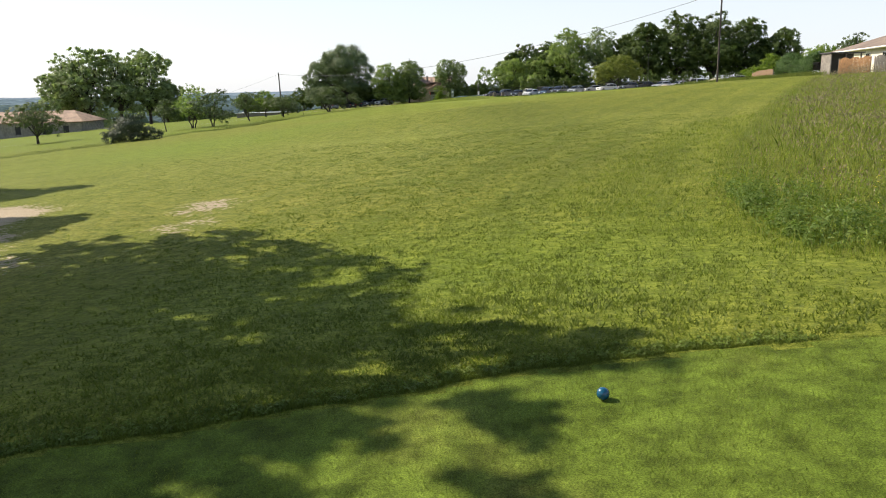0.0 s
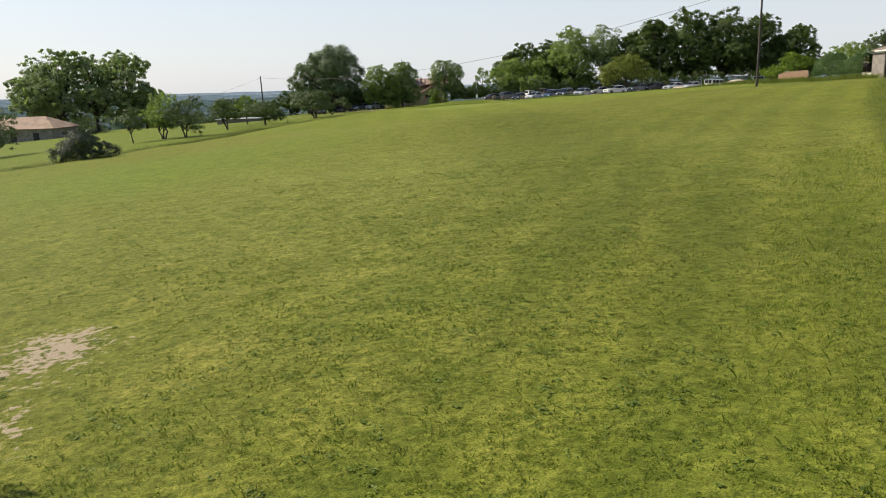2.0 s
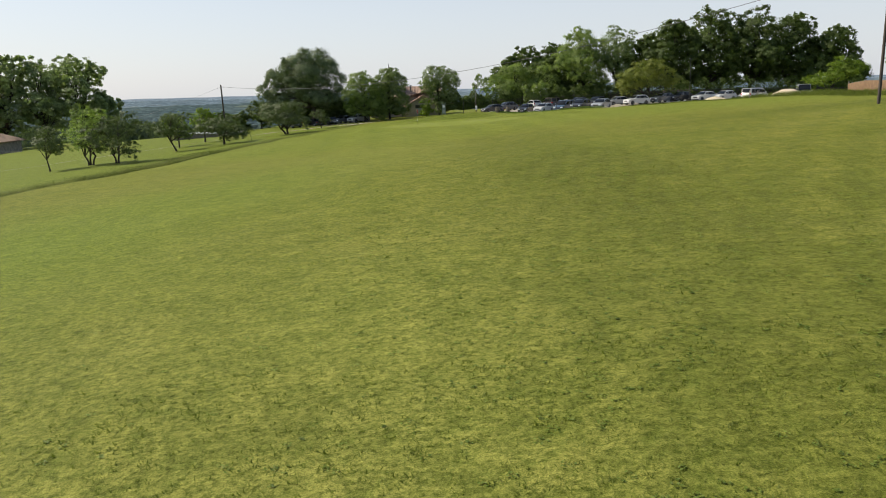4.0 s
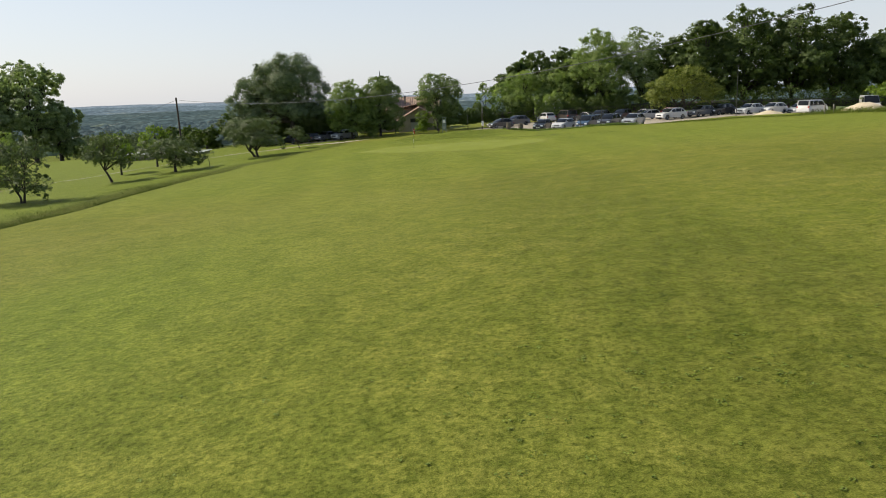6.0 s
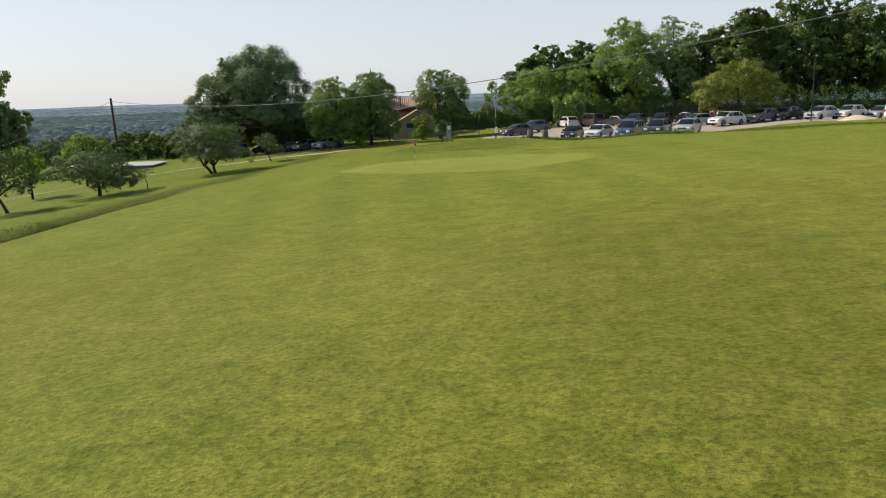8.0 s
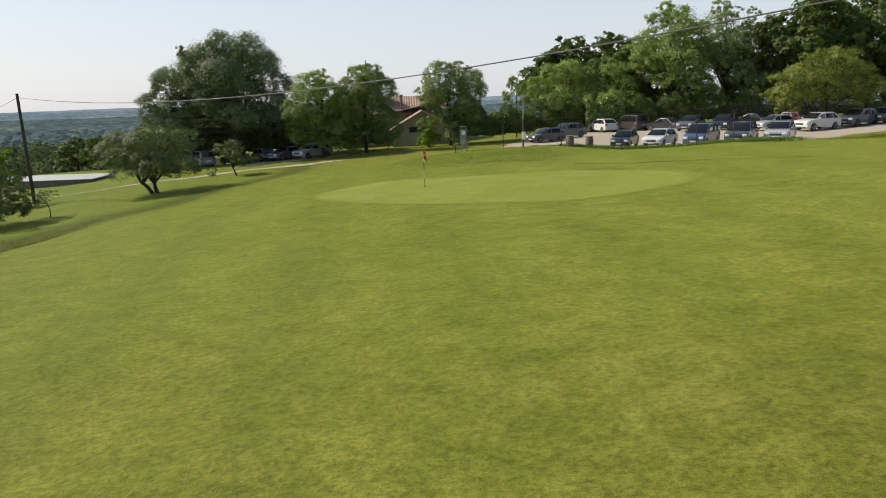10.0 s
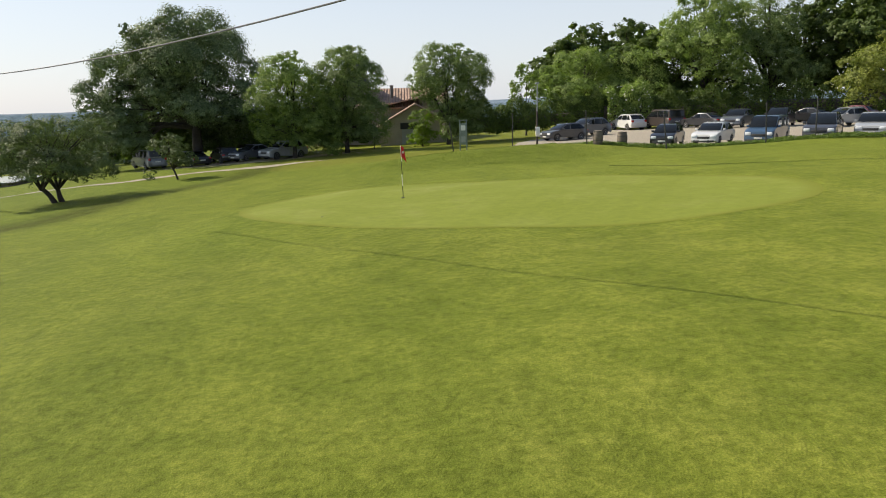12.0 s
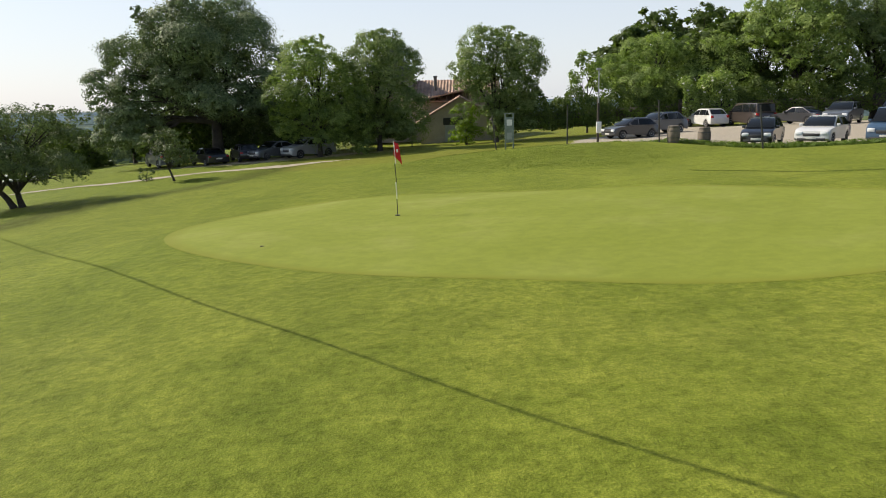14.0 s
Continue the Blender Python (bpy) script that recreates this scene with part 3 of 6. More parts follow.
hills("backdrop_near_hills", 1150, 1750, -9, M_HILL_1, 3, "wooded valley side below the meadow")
hills("backdrop_mid_hills", 1950, 2750, -2, M_HILL_2, 5, "wooded hills in the distance, haze painted in blue-green")
hills("backdrop_far_hills", 3000, 4100, 9, M_HILL_3, 8, "ridge along the horizon, painted pale blue for haze")


# ---- plants ----
def leaf_quads(centres, normals, length, width, rng):
    """One folded leaf per centre, lying across its normal: four corners."""
    n = len(centres)
    t = rng.normal(size=(n, 3))
    t -= normals * np.sum(t * normals, 1)[:, None]
    t /= np.linalg.norm(t, axis=1)[:, None] + 1e-9
    b = np.cross(normals, t)
    ln = (length * rng.uniform(0.7, 1.3, n))[:, None]
    wd = (width * rng.uniform(0.7, 1.3, n))[:, None]
    v = np.stack([centres - t * ln * 0.5, centres + b * wd * 0.5 + normals * wd * 0.15, centres + t * ln * 0.5, centres - b * wd * 0.5 + normals * wd * 0.15], 1)
    return v.reshape(-1, 3), np.arange(4 * n).reshape(n, 4)


def unit(n, rng):
    v = rng.normal(size=(n, 3))
    return v / np.linalg.norm(v, axis=1)[:, None]


def crown_mesh(name, lobes, leaves, size, mat, seed, clump=0.3, inner=0.22, low=-0.75):
    """A crown over lobes (x, y, z, rx, ry, rz): boughs heaped on each lobe, sprays of leaves on each bough."""
    rng = np.random.default_rng(seed)
    bc, br, bo = [], [], []
    for i, l in enumerate(lobes):
        c, r = np.array(l[:3]), np.array(l[3:])
        k = max(4, int(12 * min(1.0, r.mean() / 1.3)))
        d = unit(k * 3, rng)
        d = d[d[:, 2] > low][:k]
        bc.append(c + d * r * rng.uniform(0.62, 0.92, (len(d), 1)))
        br.append(r * rng.uniform(0.32, 0.56, (len(d), 1)) * np.array([1, 1, 0.8]))
        bo.append(d)
    bc, br, bo = np.concatenate(bc), np.concatenate(br), np.concatenate(bo)
    weight = br.mean(1) ** 2
    sprays = int(clump / 0.3 * leaves / 11)
    pick = rng.choice(len(bc), sprays, p=weight / weight.sum())
    u = unit(sprays, rng) + bo[pick] * 0.45
    u[:, 2] = np.where((u[:, 2] < 0) & (rng.random(sprays) < 0.55), -u[:, 2], u[:, 2])
    u /= np.linalg.norm(u, axis=1)[:, None]
    sc = bc[pick] + u * br[pick] * rng.uniform(0.8, 1.1, (sprays, 1))
    open_air = np.ones(sprays, bool)
    for c, r in zip(bc, br):
        open_air &= (((sc - c) / (r * 0.84)) ** 2).sum(1) > 1
    sc, u, pick = sc[open_air], u[open_air], pick[open_air]
    n = int(leaves * (1 - inner))
    own = rng.integers(0, len(sc), n)
    spread = np.maximum(br[pick].mean(1) * 0.27, size * 0.6)
    cs = sc[own] + rng.normal(size=(n, 3)) * spread[own][:, None] * np.array([0.6, 0.6, 0.45])
    ns = u[own] * 1.0 + unit(n, rng) * 0.34 + np.array([0, 0, 0.2])
    m = leaves - n
    area = np.array([l[3] * l[4] + l[4] * l[5] + l[3] * l[5] for l in lobes])
    lo = np.array(lobes)[rng.choice(len(lobes), m, p=area / area.sum())]
    q = unit(m, rng)
    cs = np.concatenate([cs, lo[:, :3] + q * lo[:, 3:] * rng.uniform(0.15, 0.75, (m, 1))])
    ns = np.concatenate([ns, q + unit(m, rng)])
    ns /= np.linalg.norm(ns, axis=1)[:, None] + 1e-9
    v, f = leaf_quads(cs, ns, size, size * 0.62, rng)
    return mesh_np(name, v, f, mat)


def trunk_bm(h_fork, r, lobes, rng, lean=(0, 0), stems=1):
    bm = bmesh.new()
    for s in range(stems):
        off = Vector(((s - (stems - 1) / 2) * r * 2.2, rng.uniform(-r, r) * (stems > 1), 0))
        top = Vector((lean[0] + off.x * 2.5, lean[1], h_fork))
        mid = off * 1.3 + Vector((lean[0] * 0.4, lean[1] * 0.4, h_fork * 0.5))
        tube(bm, [off + Vector((0, 0, -0.25)), off + Vector((0, 0, 0.12 * h_fork)), mid, top], [r * 1.6, r * 1.05, r * 0.85, r * 0.7], 9)
        for l in lobes[s::stems]:
            end = Vector(l[:3]) + Vector((0, 0, l[5] * 0.35))
            a = top.lerp(end, 0.45) + Vector((rng.uniform(-0.2, 0.2), rng.uniform(-0.2, 0.2), 0.1))
            tube(bm, [top - Vector((0, 0, r)), a, end], [r * 0.6, r * 0.36, r * 0.08], 6)
            for _ in range(3):
                tip = Vector(l[:3]) + Vector(unit(1, rng)[0]) * (sum(l[3:]) / 3) * 0.75
                tube(bm, [a, a.lerp(tip, 0.5) + Vector((0, 0, 0.15)), tip], [r * 0.28, r * 0.16, r * 0.03], 5)
    return bm


def tree(name, x, y, lobes, trunk_r, fork, leaves, size, mat, seed, label, category="tree", group="", stems=1, clump=0.3, lean=(0, 0), low=-0.75, inner=0.22, sink=0.05, tuft=0.42):
    """A tree: lobes are given from its foot."""
    rng = np.random.default_rng(seed)
    t = thing(name, x, y, ground_at(x, y) - sink, label, category, group)
    lobes = [tuple(v * PLAN for v in l) for l in lobes]
    fork, trunk_r, lean = fork * PLAN, trunk_r * PLAN, (lean[0] * PLAN, lean[1] * PLAN)
    part("trunk", trunk_bm(fork, trunk_r, lobes, rng, lean, stems), M_BARK, t)
    tufty = []
    for l in lobes:
        for _ in range(3):
            d = unit(1, rng)[0]
            if d[2] > -0.4:
                s = rng.uniform(0.5, 1.0) * tuft
                tufty.append((l[0] + d[0] * l[3] * 1.02, l[1] + d[1] * l[4] * 1.02, max(l[2] + d[2] * l[5] * 1.02, l[5] * s), l[3] * s, l[4] * s, l[5] * s))
    lobes = lobes + tufty
    part("crown", crown_mesh("crown", lobes, leaves, size * PLAN * 0.87, mat, seed, clump, inner, low), mat, t)
    return t


def round_lobes(h, r, n, seed, base=0.3, flat=0.8):
    """Lobes heaped into a rounded crown of height h and radius r, free from the ground up to base * h."""
    rng = np.random.default_rng(seed)
    mid = h * (base + 1) / 2
    half = h * (1 - base) / 2
    out = [(0, 0, mid, r * 0.62, r * 0.62, half * 0.8)]
    for i in range(n):
        a = i * 2.4 + rng.uniform(-0.3, 0.3)
        zf = -0.9 + 1.65 * ((i * 0.618 + rng.uniform(0, 0.2)) % 1.0)
        rr = r * 0.66 * math.sqrt(max(0.1, 1 - abs(zf) ** 2.6))
        lr = r * rng.uniform(0.34, 0.52)
        out.append((math.cos(a) * rr, math.sin(a) * rr, mid + zf * half * 0.82, lr, lr, lr * flat))
    out.append((rng.uniform(-0.2, 0.2) * r, 0, h - r * 0.3, r * 0.36, r * 0.36, r * 0.3))
    return out


# ---- trees ----
def place_trees():
    tree("chestnut_tree", -17.6, 140, [(-4.0, -0.8, 7.2, 2.6, 2.6, 2.7), (0.1, 0, 7.7, 3.1, 3.1, 3.3), (2.0, 0.4, 6.4, 2.4, 2.6, 2.8), (-1.9, -1.0, 8.2, 1.8, 1.8, 1.6), (-5.9, -1.2, 4.5, 1.7, 1.8, 1.9), (3.1, 0.8, 4.3, 2.0, 2.2, 2.2), (-6.0, -1.2, 2.2, 1.7, 1.7, 1.6), (-3.6, -2.0, 3.9, 2.0, 1.8, 2.0),
          (-1.2, -2.2, 4.6, 2.1, 1.7, 2.0), (1.2, -1.8, 3.8, 1.9, 1.6, 1.6), (-4.4, -1.9, 1.9, 1.4, 1.4, 1.3), (3.2, 1.8, 2.4, 1.6, 1.8, 1.7), (-1.5, 3.0, 2.4, 2.2, 1.4, 1.9), (1.6, 3.0, 2.4, 2.2, 1.4, 1.9), (-2.0, 1.6, 5.4, 3.0, 2.6, 3.0)],
         0.42, 3.2, 120000, 0.19, M_CHESTNUT, 11, "great spreading chestnut tree in full dark green leaf", "tree", low=-0.5, inner=0.2, tuft=0.25)
    tree("lime_tree", -9.6, 135, [(-0.4, 0, 5.2, 1.7, 1.7, 1.6), (1.9, 0.4, 3.4, 1.3, 1.3, 1.7), (2.0, 0.3, 1.5, 1.3, 1.2, 1.4), (-1.9, -0.2, 2.2, 0.9, 0.9, 0.9), (1.0, 0.2, 4.4, 1.6, 1.6, 1.8), (-1.4, 0, 3.6, 1.4, 1.5, 1.6), (0.2, 0, 3.0, 2.0, 1.8, 1.8), (-0.6, 0, 1.7, 1.6, 1.5, 1.2), (1.3, 0, 1.8, 1.5, 1.5, 1.4), (0, 0, 6.3, 1.1, 1.1, 0.9)], 0.16, 1.5, 44000, 0.145, M_LIME, 21, "young lime tree with fresh green leaves beside parked cars", "tree", clump=0.36)
    tree("maple_tree", -6.1, 136.4, [(0, 0, 5.6, 1.7, 1.7, 1.6), (-1.2, 0, 4.0, 1.6, 1.6, 1.7), (1.3, 0, 4.2, 1.6, 1.6, 1.9), (0, 0, 2.6, 2.3, 2.0, 1.8), (-1.3, 0, 1.4, 1.4, 1.4, 1.3), (1.5, 0, 1.6, 1.4, 1.4, 1.5), (0.3, 0, 6.6, 1.0, 1.0, 0.8)], 0.17, 1.6, 42000, 0.15, M_POPLAR, 22, "dense dark green maple hiding a house", "tree", clump=0.36)
    tree("cherry_tree", 1.2, 137, [(-0.6, 0, 4.9, 1.7, 1.7, 1.9), (1.2, 0.2, 4.6, 1.6, 1.7, 1.9), (0.2, 0, 6.1, 1.3, 1.3, 1.0), (0.4, 0, 3.0, 1.8, 1.8, 1.4), (0.9, 0.1, 1.9, 1.5, 1.4, 1.3), (0.2, 0, 1.1, 0.9, 0.9, 1.1), (-1.7, 0.1, 4.4, 0.9, 0.9, 1.2), (1.9, 0.2, 2.9, 1.0, 1.0, 1.2)],
         0.15, 1.6, 42000, 0.145, M_POPLAR, 23, "rounded green tree with an ivy-covered trunk", "tree", clump=0.36)
    tree("ivy_bush", -0.7, 138.2, [(0, 0, 1.5, 0.85, 0.8, 1.15), (-0.2, 0, 0.6, 0.8, 0.7, 0.7), (0.3, 0, 0.9, 0.8, 0.8, 1.0)], 0.08, 0.6, 5000, 0.14, M_BRIGHT, 24, "upright green bush against a house wall", "bush", low=-1)
    # behind the car park
    tree("hazel_tree", 13.5, 149, round_lobes(7.2, 3.7, 10, 31, 0.06), 0.2, 1.6, 40000, 0.18, M_LIME, 31, "broad green tree behind a car park", "tree", "trees behind the car park")
    tree("field_maple", 18.4, 149.6, round_lobes(7.0, 3.4, 9, 34, 0.0), 0.18, 1.5, 18000, 0.18, M_LIME, 34, "bushy field maple behind a car park", "tree", "trees behind the car park")
    tree("field_maple", 22.4, 151.0, round_lobes(7.6, 3.2, 9, 35, 0.0), 0.18, 1.5, 18000, 0.19, M_OAK, 35, "bushy dark field maple behind a car park", "tree", "trees behind the car park")
    tree("young_ash_tree", 7.9, 144, [(0, 0, 4.6, 0.9, 0.9, 1.1), (-0.8, 0, 3.8, 0.6, 0.6, 0.7), (0.7, 0, 3.4, 0.8, 0.8, 0.8)], 0.07, 2.4, 3400, 0.18, M_LIME, 32, "slender sparse young ash tree", "tree", clump=0.45)
    for x, y, h, r, seed in ((18.0, 166, 11.2, 4.4, 41), (23.4, 167, 11.6, 4.4, 42), (14.6, 164, 9.2, 3.2, 46), (20.3, 152.5, 8.6, 3.8, 47), (35.4, 152, 10.6, 4.2, 48)):
        tree("oak_tree", x, y, round_lobes(h, r, 9, seed, 0.2), 0.32, 3, 10000, 0.44, M_OAK, seed, "tall dark oak tree behind the car park hedge", "tree", "trees behind the car park")
    tree("ash_tree", 25.0, 149.5, round_lobes(12.4, 4.5, 15, 43, 0.06), 0.3, 3, 46000, 0.23, M_LIME, 43, "tall fresh green ash tree behind the car park", "tree", "trees behind the car park")
    tree("ash_tree", 31.2, 150.5, round_lobes(12.6, 4.0, 13, 44, 0.06), 0.26, 3, 40000, 0.21, M_POPLAR, 44, "slimmer green ash tree behind the car park", "tree", "trees behind the car park")
    tree("golden_robinia", 29.3, 129.2, [(-2.2, 0, 3.2, 1.9, 1.9, 1.5), (0.2, 0, 4.3, 2.1, 2.0, 1.5), (2.3, 0, 3.4, 1.9, 1.9, 1.4), (-0.6, -0.6, 2.6, 2.0, 1.8, 1.1), (-2.9, 0, 2.0, 1.0, 1.0, 1.0), (3.2, 0, 2.4, 1.1, 1.1, 1.0)],
         0.16, 1.5, 20000, 0.18, M_GOLD, 45, "spreading yellow-green tree among parked cars", "tree", stems=2, lean=(0.2, 0), clump=0.34)
    for x, y, h, r, seed in ((39.4, 148, 13.0, 4.9, 51), (45.4, 149, 14.9, 5.6, 52), (52.2, 148.5, 14.6, 5.6, 53), (58.8, 149, 14.0, 5.5, 54), (65.2, 147.5, 12.2, 4.9, 55)):
        tree("oak_tree", x, y, round_lobes(h, r, 15, seed, 0.1), 0.38, 3.2, 23000, 0.43, M_OAK, seed, "big old oak with dark green crown in a row", "tree", "row of oaks", low=-0.55, inner=0.32)
    tree("maple_tree", 54.5, 110, round_lobes(4.9, 3.2, 8, 57, 0.1), 0.2, 1.6, 8000, 0.25, M_LIME, 57, "green maple beyond the garden hedge", "tree")
    tree("maple_tree", 63.5, 117, round_lobes(7.2, 3.8, 8, 58, 0.15), 0.22, 2, 7000, 0.3, M_APPLE, 58, "dark maple behind a garden hedge", "tree")
    tree("dogwood_tree", 51.6, 123, [(-2.0, 0, 2.0, 1.6, 1.5, 0.9), (0.3, 0, 2.6, 1.8, 1.6, 1.0), (2.6, 0, 3.3, 1.7, 1.6, 1.1), (1.0, 0, 4.0, 1.4, 1.4, 0.9), (-3.2, 0, 1.3, 0.9, 0.9, 0.7)],
         0.1, 0.9, 8000, 0.24, M_BRIGHT, 59, "low spreading tree with bright lime-green leaves", "tree", stems=2)
    # orchard
    app = "old apple tree with a low crown in the orchard grass"
    tree("apple_tree", -48, 88.5, round_lobes(4.9, 3.4, 8, 61, 0.2, 0.7), 0.16, 1.0, 9000, 0.2, M_APPLE, 61, app, "tree", "orchard trees", clump=0.36)
    tree("apple_tree", -33.8, 91.5, round_lobes(4.0, 1.45, 6, 62, 0.3), 0.07, 1.1, 3600, 0.16, M_APPLE, 62, "slim young apple tree in the orchard", "tree", "orchard trees", lean=(-0.15, 0), clump=0.4)
    tree("apple_tree", -31.2, 93.8, round_lobes(5.3, 2.3, 8, 63, 0.1), 0.09, 0.9, 7000, 0.17, M_LIME, 63, "bushy apple tree with several thin trunks", "tree", "orchard trees", stems=3)
    tree("apple_tree", -28.4, 92.6, round_lobes(4.5, 2.4, 8, 64, 0.04), 0.09, 0.8, 7000, 0.17, M_APPLE, 64, "bushy apple tree with several thin trunks", "tree", "orchard trees", stems=2)
    tree("apple_tree", -26.6, 103.2, round_lobes(4.1, 2.1, 8, 65, 0.24, 0.7), 0.1, 1.1, 11000, 0.12, M_APPLE, 65, "leaning apple tree in the orchard grass", "tree", "orchard trees", lean=(-0.5, 0.1), clump=0.36)
    tree("apple_tree", -28.6, 110.5, round_lobes(3.9, 1.7, 6, 66, 0.25), 0.09, 1.1, 4000, 0.17, M_BRIGHT, 66, "bright green young tree in the orchard", "tree", "orchard trees")
    tree("apple_tree", -22.9, 107.9, round_lobes(3.0, 2.75, 9, 67, 0.24, 0.6), 0.13, 1.0, 20000, 0.12, M_APPLE, 67, app, "tree", "orchard trees", clump=0.36)
    tree("walnut_tree", -27.6, 117.2, round_lobes(4.1, 1.7, 6, 68, 0.22), 0.1, 1.2, 4500, 0.19, M_BRIGHT, 68, "young walnut tree with yellow-green leaves", "tree", "orchard trees")
    tree("apple_tree", -17.8, 117.4, round_lobes(3.9, 2.9, 10, 70, 0.22, 0.6), 0.13, 0.75, 34000, 0.1, M_APPLE, 70, "old apple tree with a forked trunk casting a long shade", "tree", "orchard trees", stems=2, clump=0.36, lean=(-0.3, 0))
    tree("apple_tree", -14.5, 124.5, round_lobes(2.65, 1.2, 7, 71, 0.26), 0.06, 0.65, 7500, 0.09, M_APPLE, 71, "small round young apple tree beside the track", "tree", "orchard trees", lean=(-0.2, 0), clump=0.4)
    tree("sapling", -20.4, 109.8, [(0, 0, 1.1, 0.42, 0.42, 0.45), (-0.3, 0, 0.9, 0.3, 0.3, 0.3)], 0.03, 0.5, 420, 0.1, M_APPLE, 72, "thin half-bare sapling in long grass", "tree", clump=0.6)
    tree("laurel_bush", -28.6, 68.6, [(0, 0, 1.15, 1.7, 1.6, 1.2), (-1.3, 0, 0.7, 1.1, 1.2, 0.8), (1.4, 0, 0.6, 1.1, 1.2, 0.7), (0.3, 0, 1.8, 1.0, 1.0, 0.6)], 0.1, 0.4, 14000, 0.14, M_LAUREL, 73, "big dark glossy laurel bush at the meadow's edge", "bush", low=-1, clump=0.36)
    tree("garden_shrub", -16.6, 126.2, [(0, 0, 0.3, 0.4, 0.4, 0.35)], 0.03, 0.2, 500, 0.09, M_APPLE, 74, "small low shrub by the track", "bush", low=-1)
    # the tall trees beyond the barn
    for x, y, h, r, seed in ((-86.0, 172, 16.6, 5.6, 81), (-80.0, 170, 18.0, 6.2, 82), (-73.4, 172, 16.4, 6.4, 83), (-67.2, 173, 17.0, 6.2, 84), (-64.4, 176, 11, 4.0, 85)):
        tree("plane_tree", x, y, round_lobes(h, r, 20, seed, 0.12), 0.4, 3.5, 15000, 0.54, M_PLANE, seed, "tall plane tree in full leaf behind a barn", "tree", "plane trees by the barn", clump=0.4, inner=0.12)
    # at the valley's brink
    for x, y, h, r, seed in ((-30.6, 146.5, 3.0, 2.0, 93), (-34.0, 150, 3.2, 2.0, 94), (-27.4, 148.5, 4.6, 2.5, 96), (-23.8, 147.6, 5.4, 2.7, 97), (-37.5, 153, 3.6, 2.2, 98)):
        tree("field_maple", x, y, round_lobes(h, r, 7, seed, 0.0), 0.16, 1.2, 6000, 0.27, M_HEDGE, seed, "rounded field maple on the brink of a valley", "tree", "trees on the valley brink")
    # out of the picture to the left of the tee, seen by their shade
    for x, y, h, r, seed in ((-14.5, 13.6, 13.2, 5.3, 101), (-11.2, 7.0, 10.2, 3.7, 102), (-12.0, 10.0, 11.0, 3.4, 105), (-24.4, 29.4, 9.5, 3.4, 103), (-17.6, 20.4, 7.6, 2.5, 104)):
        tree("oak_tree", x, y, round_lobes(h, r, 10, seed, 0.36), 0.3, 4, {102: 5500, 105: 4200}.get(seed, 12000), 0.44, M_OAK, seed, "oak tree shading the tee", "tree", "oaks by the tee", clump=0.34, inner=0.15)


def hedge(name, pts, tall, deep, leaves, mat, seed, label, size=0.13, blossom=0):
    """A clipped or wild hedge along a line: a woody core and a skin of leaves."""
    rng = np.random.default_rng(seed)
    t = thing(name, pts[0][0], pts[0][1], ground_at(*pts[0]) - 0.05, label, "hedge")
    segs = [(Vector(a), Vector(b)) for a, b in zip(pts, pts[1:])]
    bm = bmesh.new()
    o = t.matrix_basis.translation / PLAN
    oz = t.matrix_basis.translation.z
    tall, deep = tall * PLAN, deep * PLAN
    cs, ns = [], []
    total = sum((b - a).length for a, b in segs)
    for a, b in segs:
        steps = max(2, int((b - a).length / 1.0))
        line = []
        for k in range(steps + 1):
            p = a.lerp(b, k / steps)
            line.append(((p.x - o.x) * PLAN, (p.y - o.y) * PLAN, ground_at(p.x, p.y) - oz + tall * 0.45))
        tube(bm, line, [deep * 0.28] * len(line), 6)
        n = int(leaves * (b - a).length / total)
        s = rng.random(n)
        px, py = a.x + (b.x - a.x) * s, a.y + (b.y - a.y) * s
        ang = rng.uniform(-0.5, math.pi + 0.5, n)
        bulge = 1 + 0.16 * np.sin(px * 1.9 + py) + 0.1 * np.sin(px * 5.1) + rng.normal(0, 0.05, n)
        d = (b - a).normalized()
        cx, cz = np.cos(ang), np.sin(ang)
        sq = 1 / np.maximum(np.abs(cx), np.abs(cz)) ** 0.6
        off, up = cx * deep * 0.5 * bulge * sq, (0.5 + 0.5 * cz * sq) * tall * bulge
        cs.append(np.stack([(px - o.x) * PLAN - d.y * off, (py - o.y) * PLAN + d.x * off, height(px, py) - oz + np.maximum(up, 0.02)], 1))
        ns.append(np.stack([-d.y * cx, d.x * cx, cz], 1) + unit(n, rng) * 0.8)
    cs, ns = np.concatenate(cs), np.concatenate(ns)
    ns /= np.linalg.norm(ns, axis=1)[:, None]
    part("branch_core", bm, M_BARK, t)
    v, f = leaf_quads(cs, ns, size * PLAN * 0.87, size * 0.6 * PLAN, rng)
    part("leaves", mesh_np("leaves", v, f, mat), mat, t)
    if blossom:
        pick = rng.integers(0, len(cs), blossom)
        v, f = leaf_quads(cs[pick] + ns[pick] * 0.05, ns[pick], 0.22, 0.2, rng)
        part("blossom", mesh_np("blossom", v, f, M_BLOSSOM), M_BLOSSOM, t, "creamy flower heads")
    return t


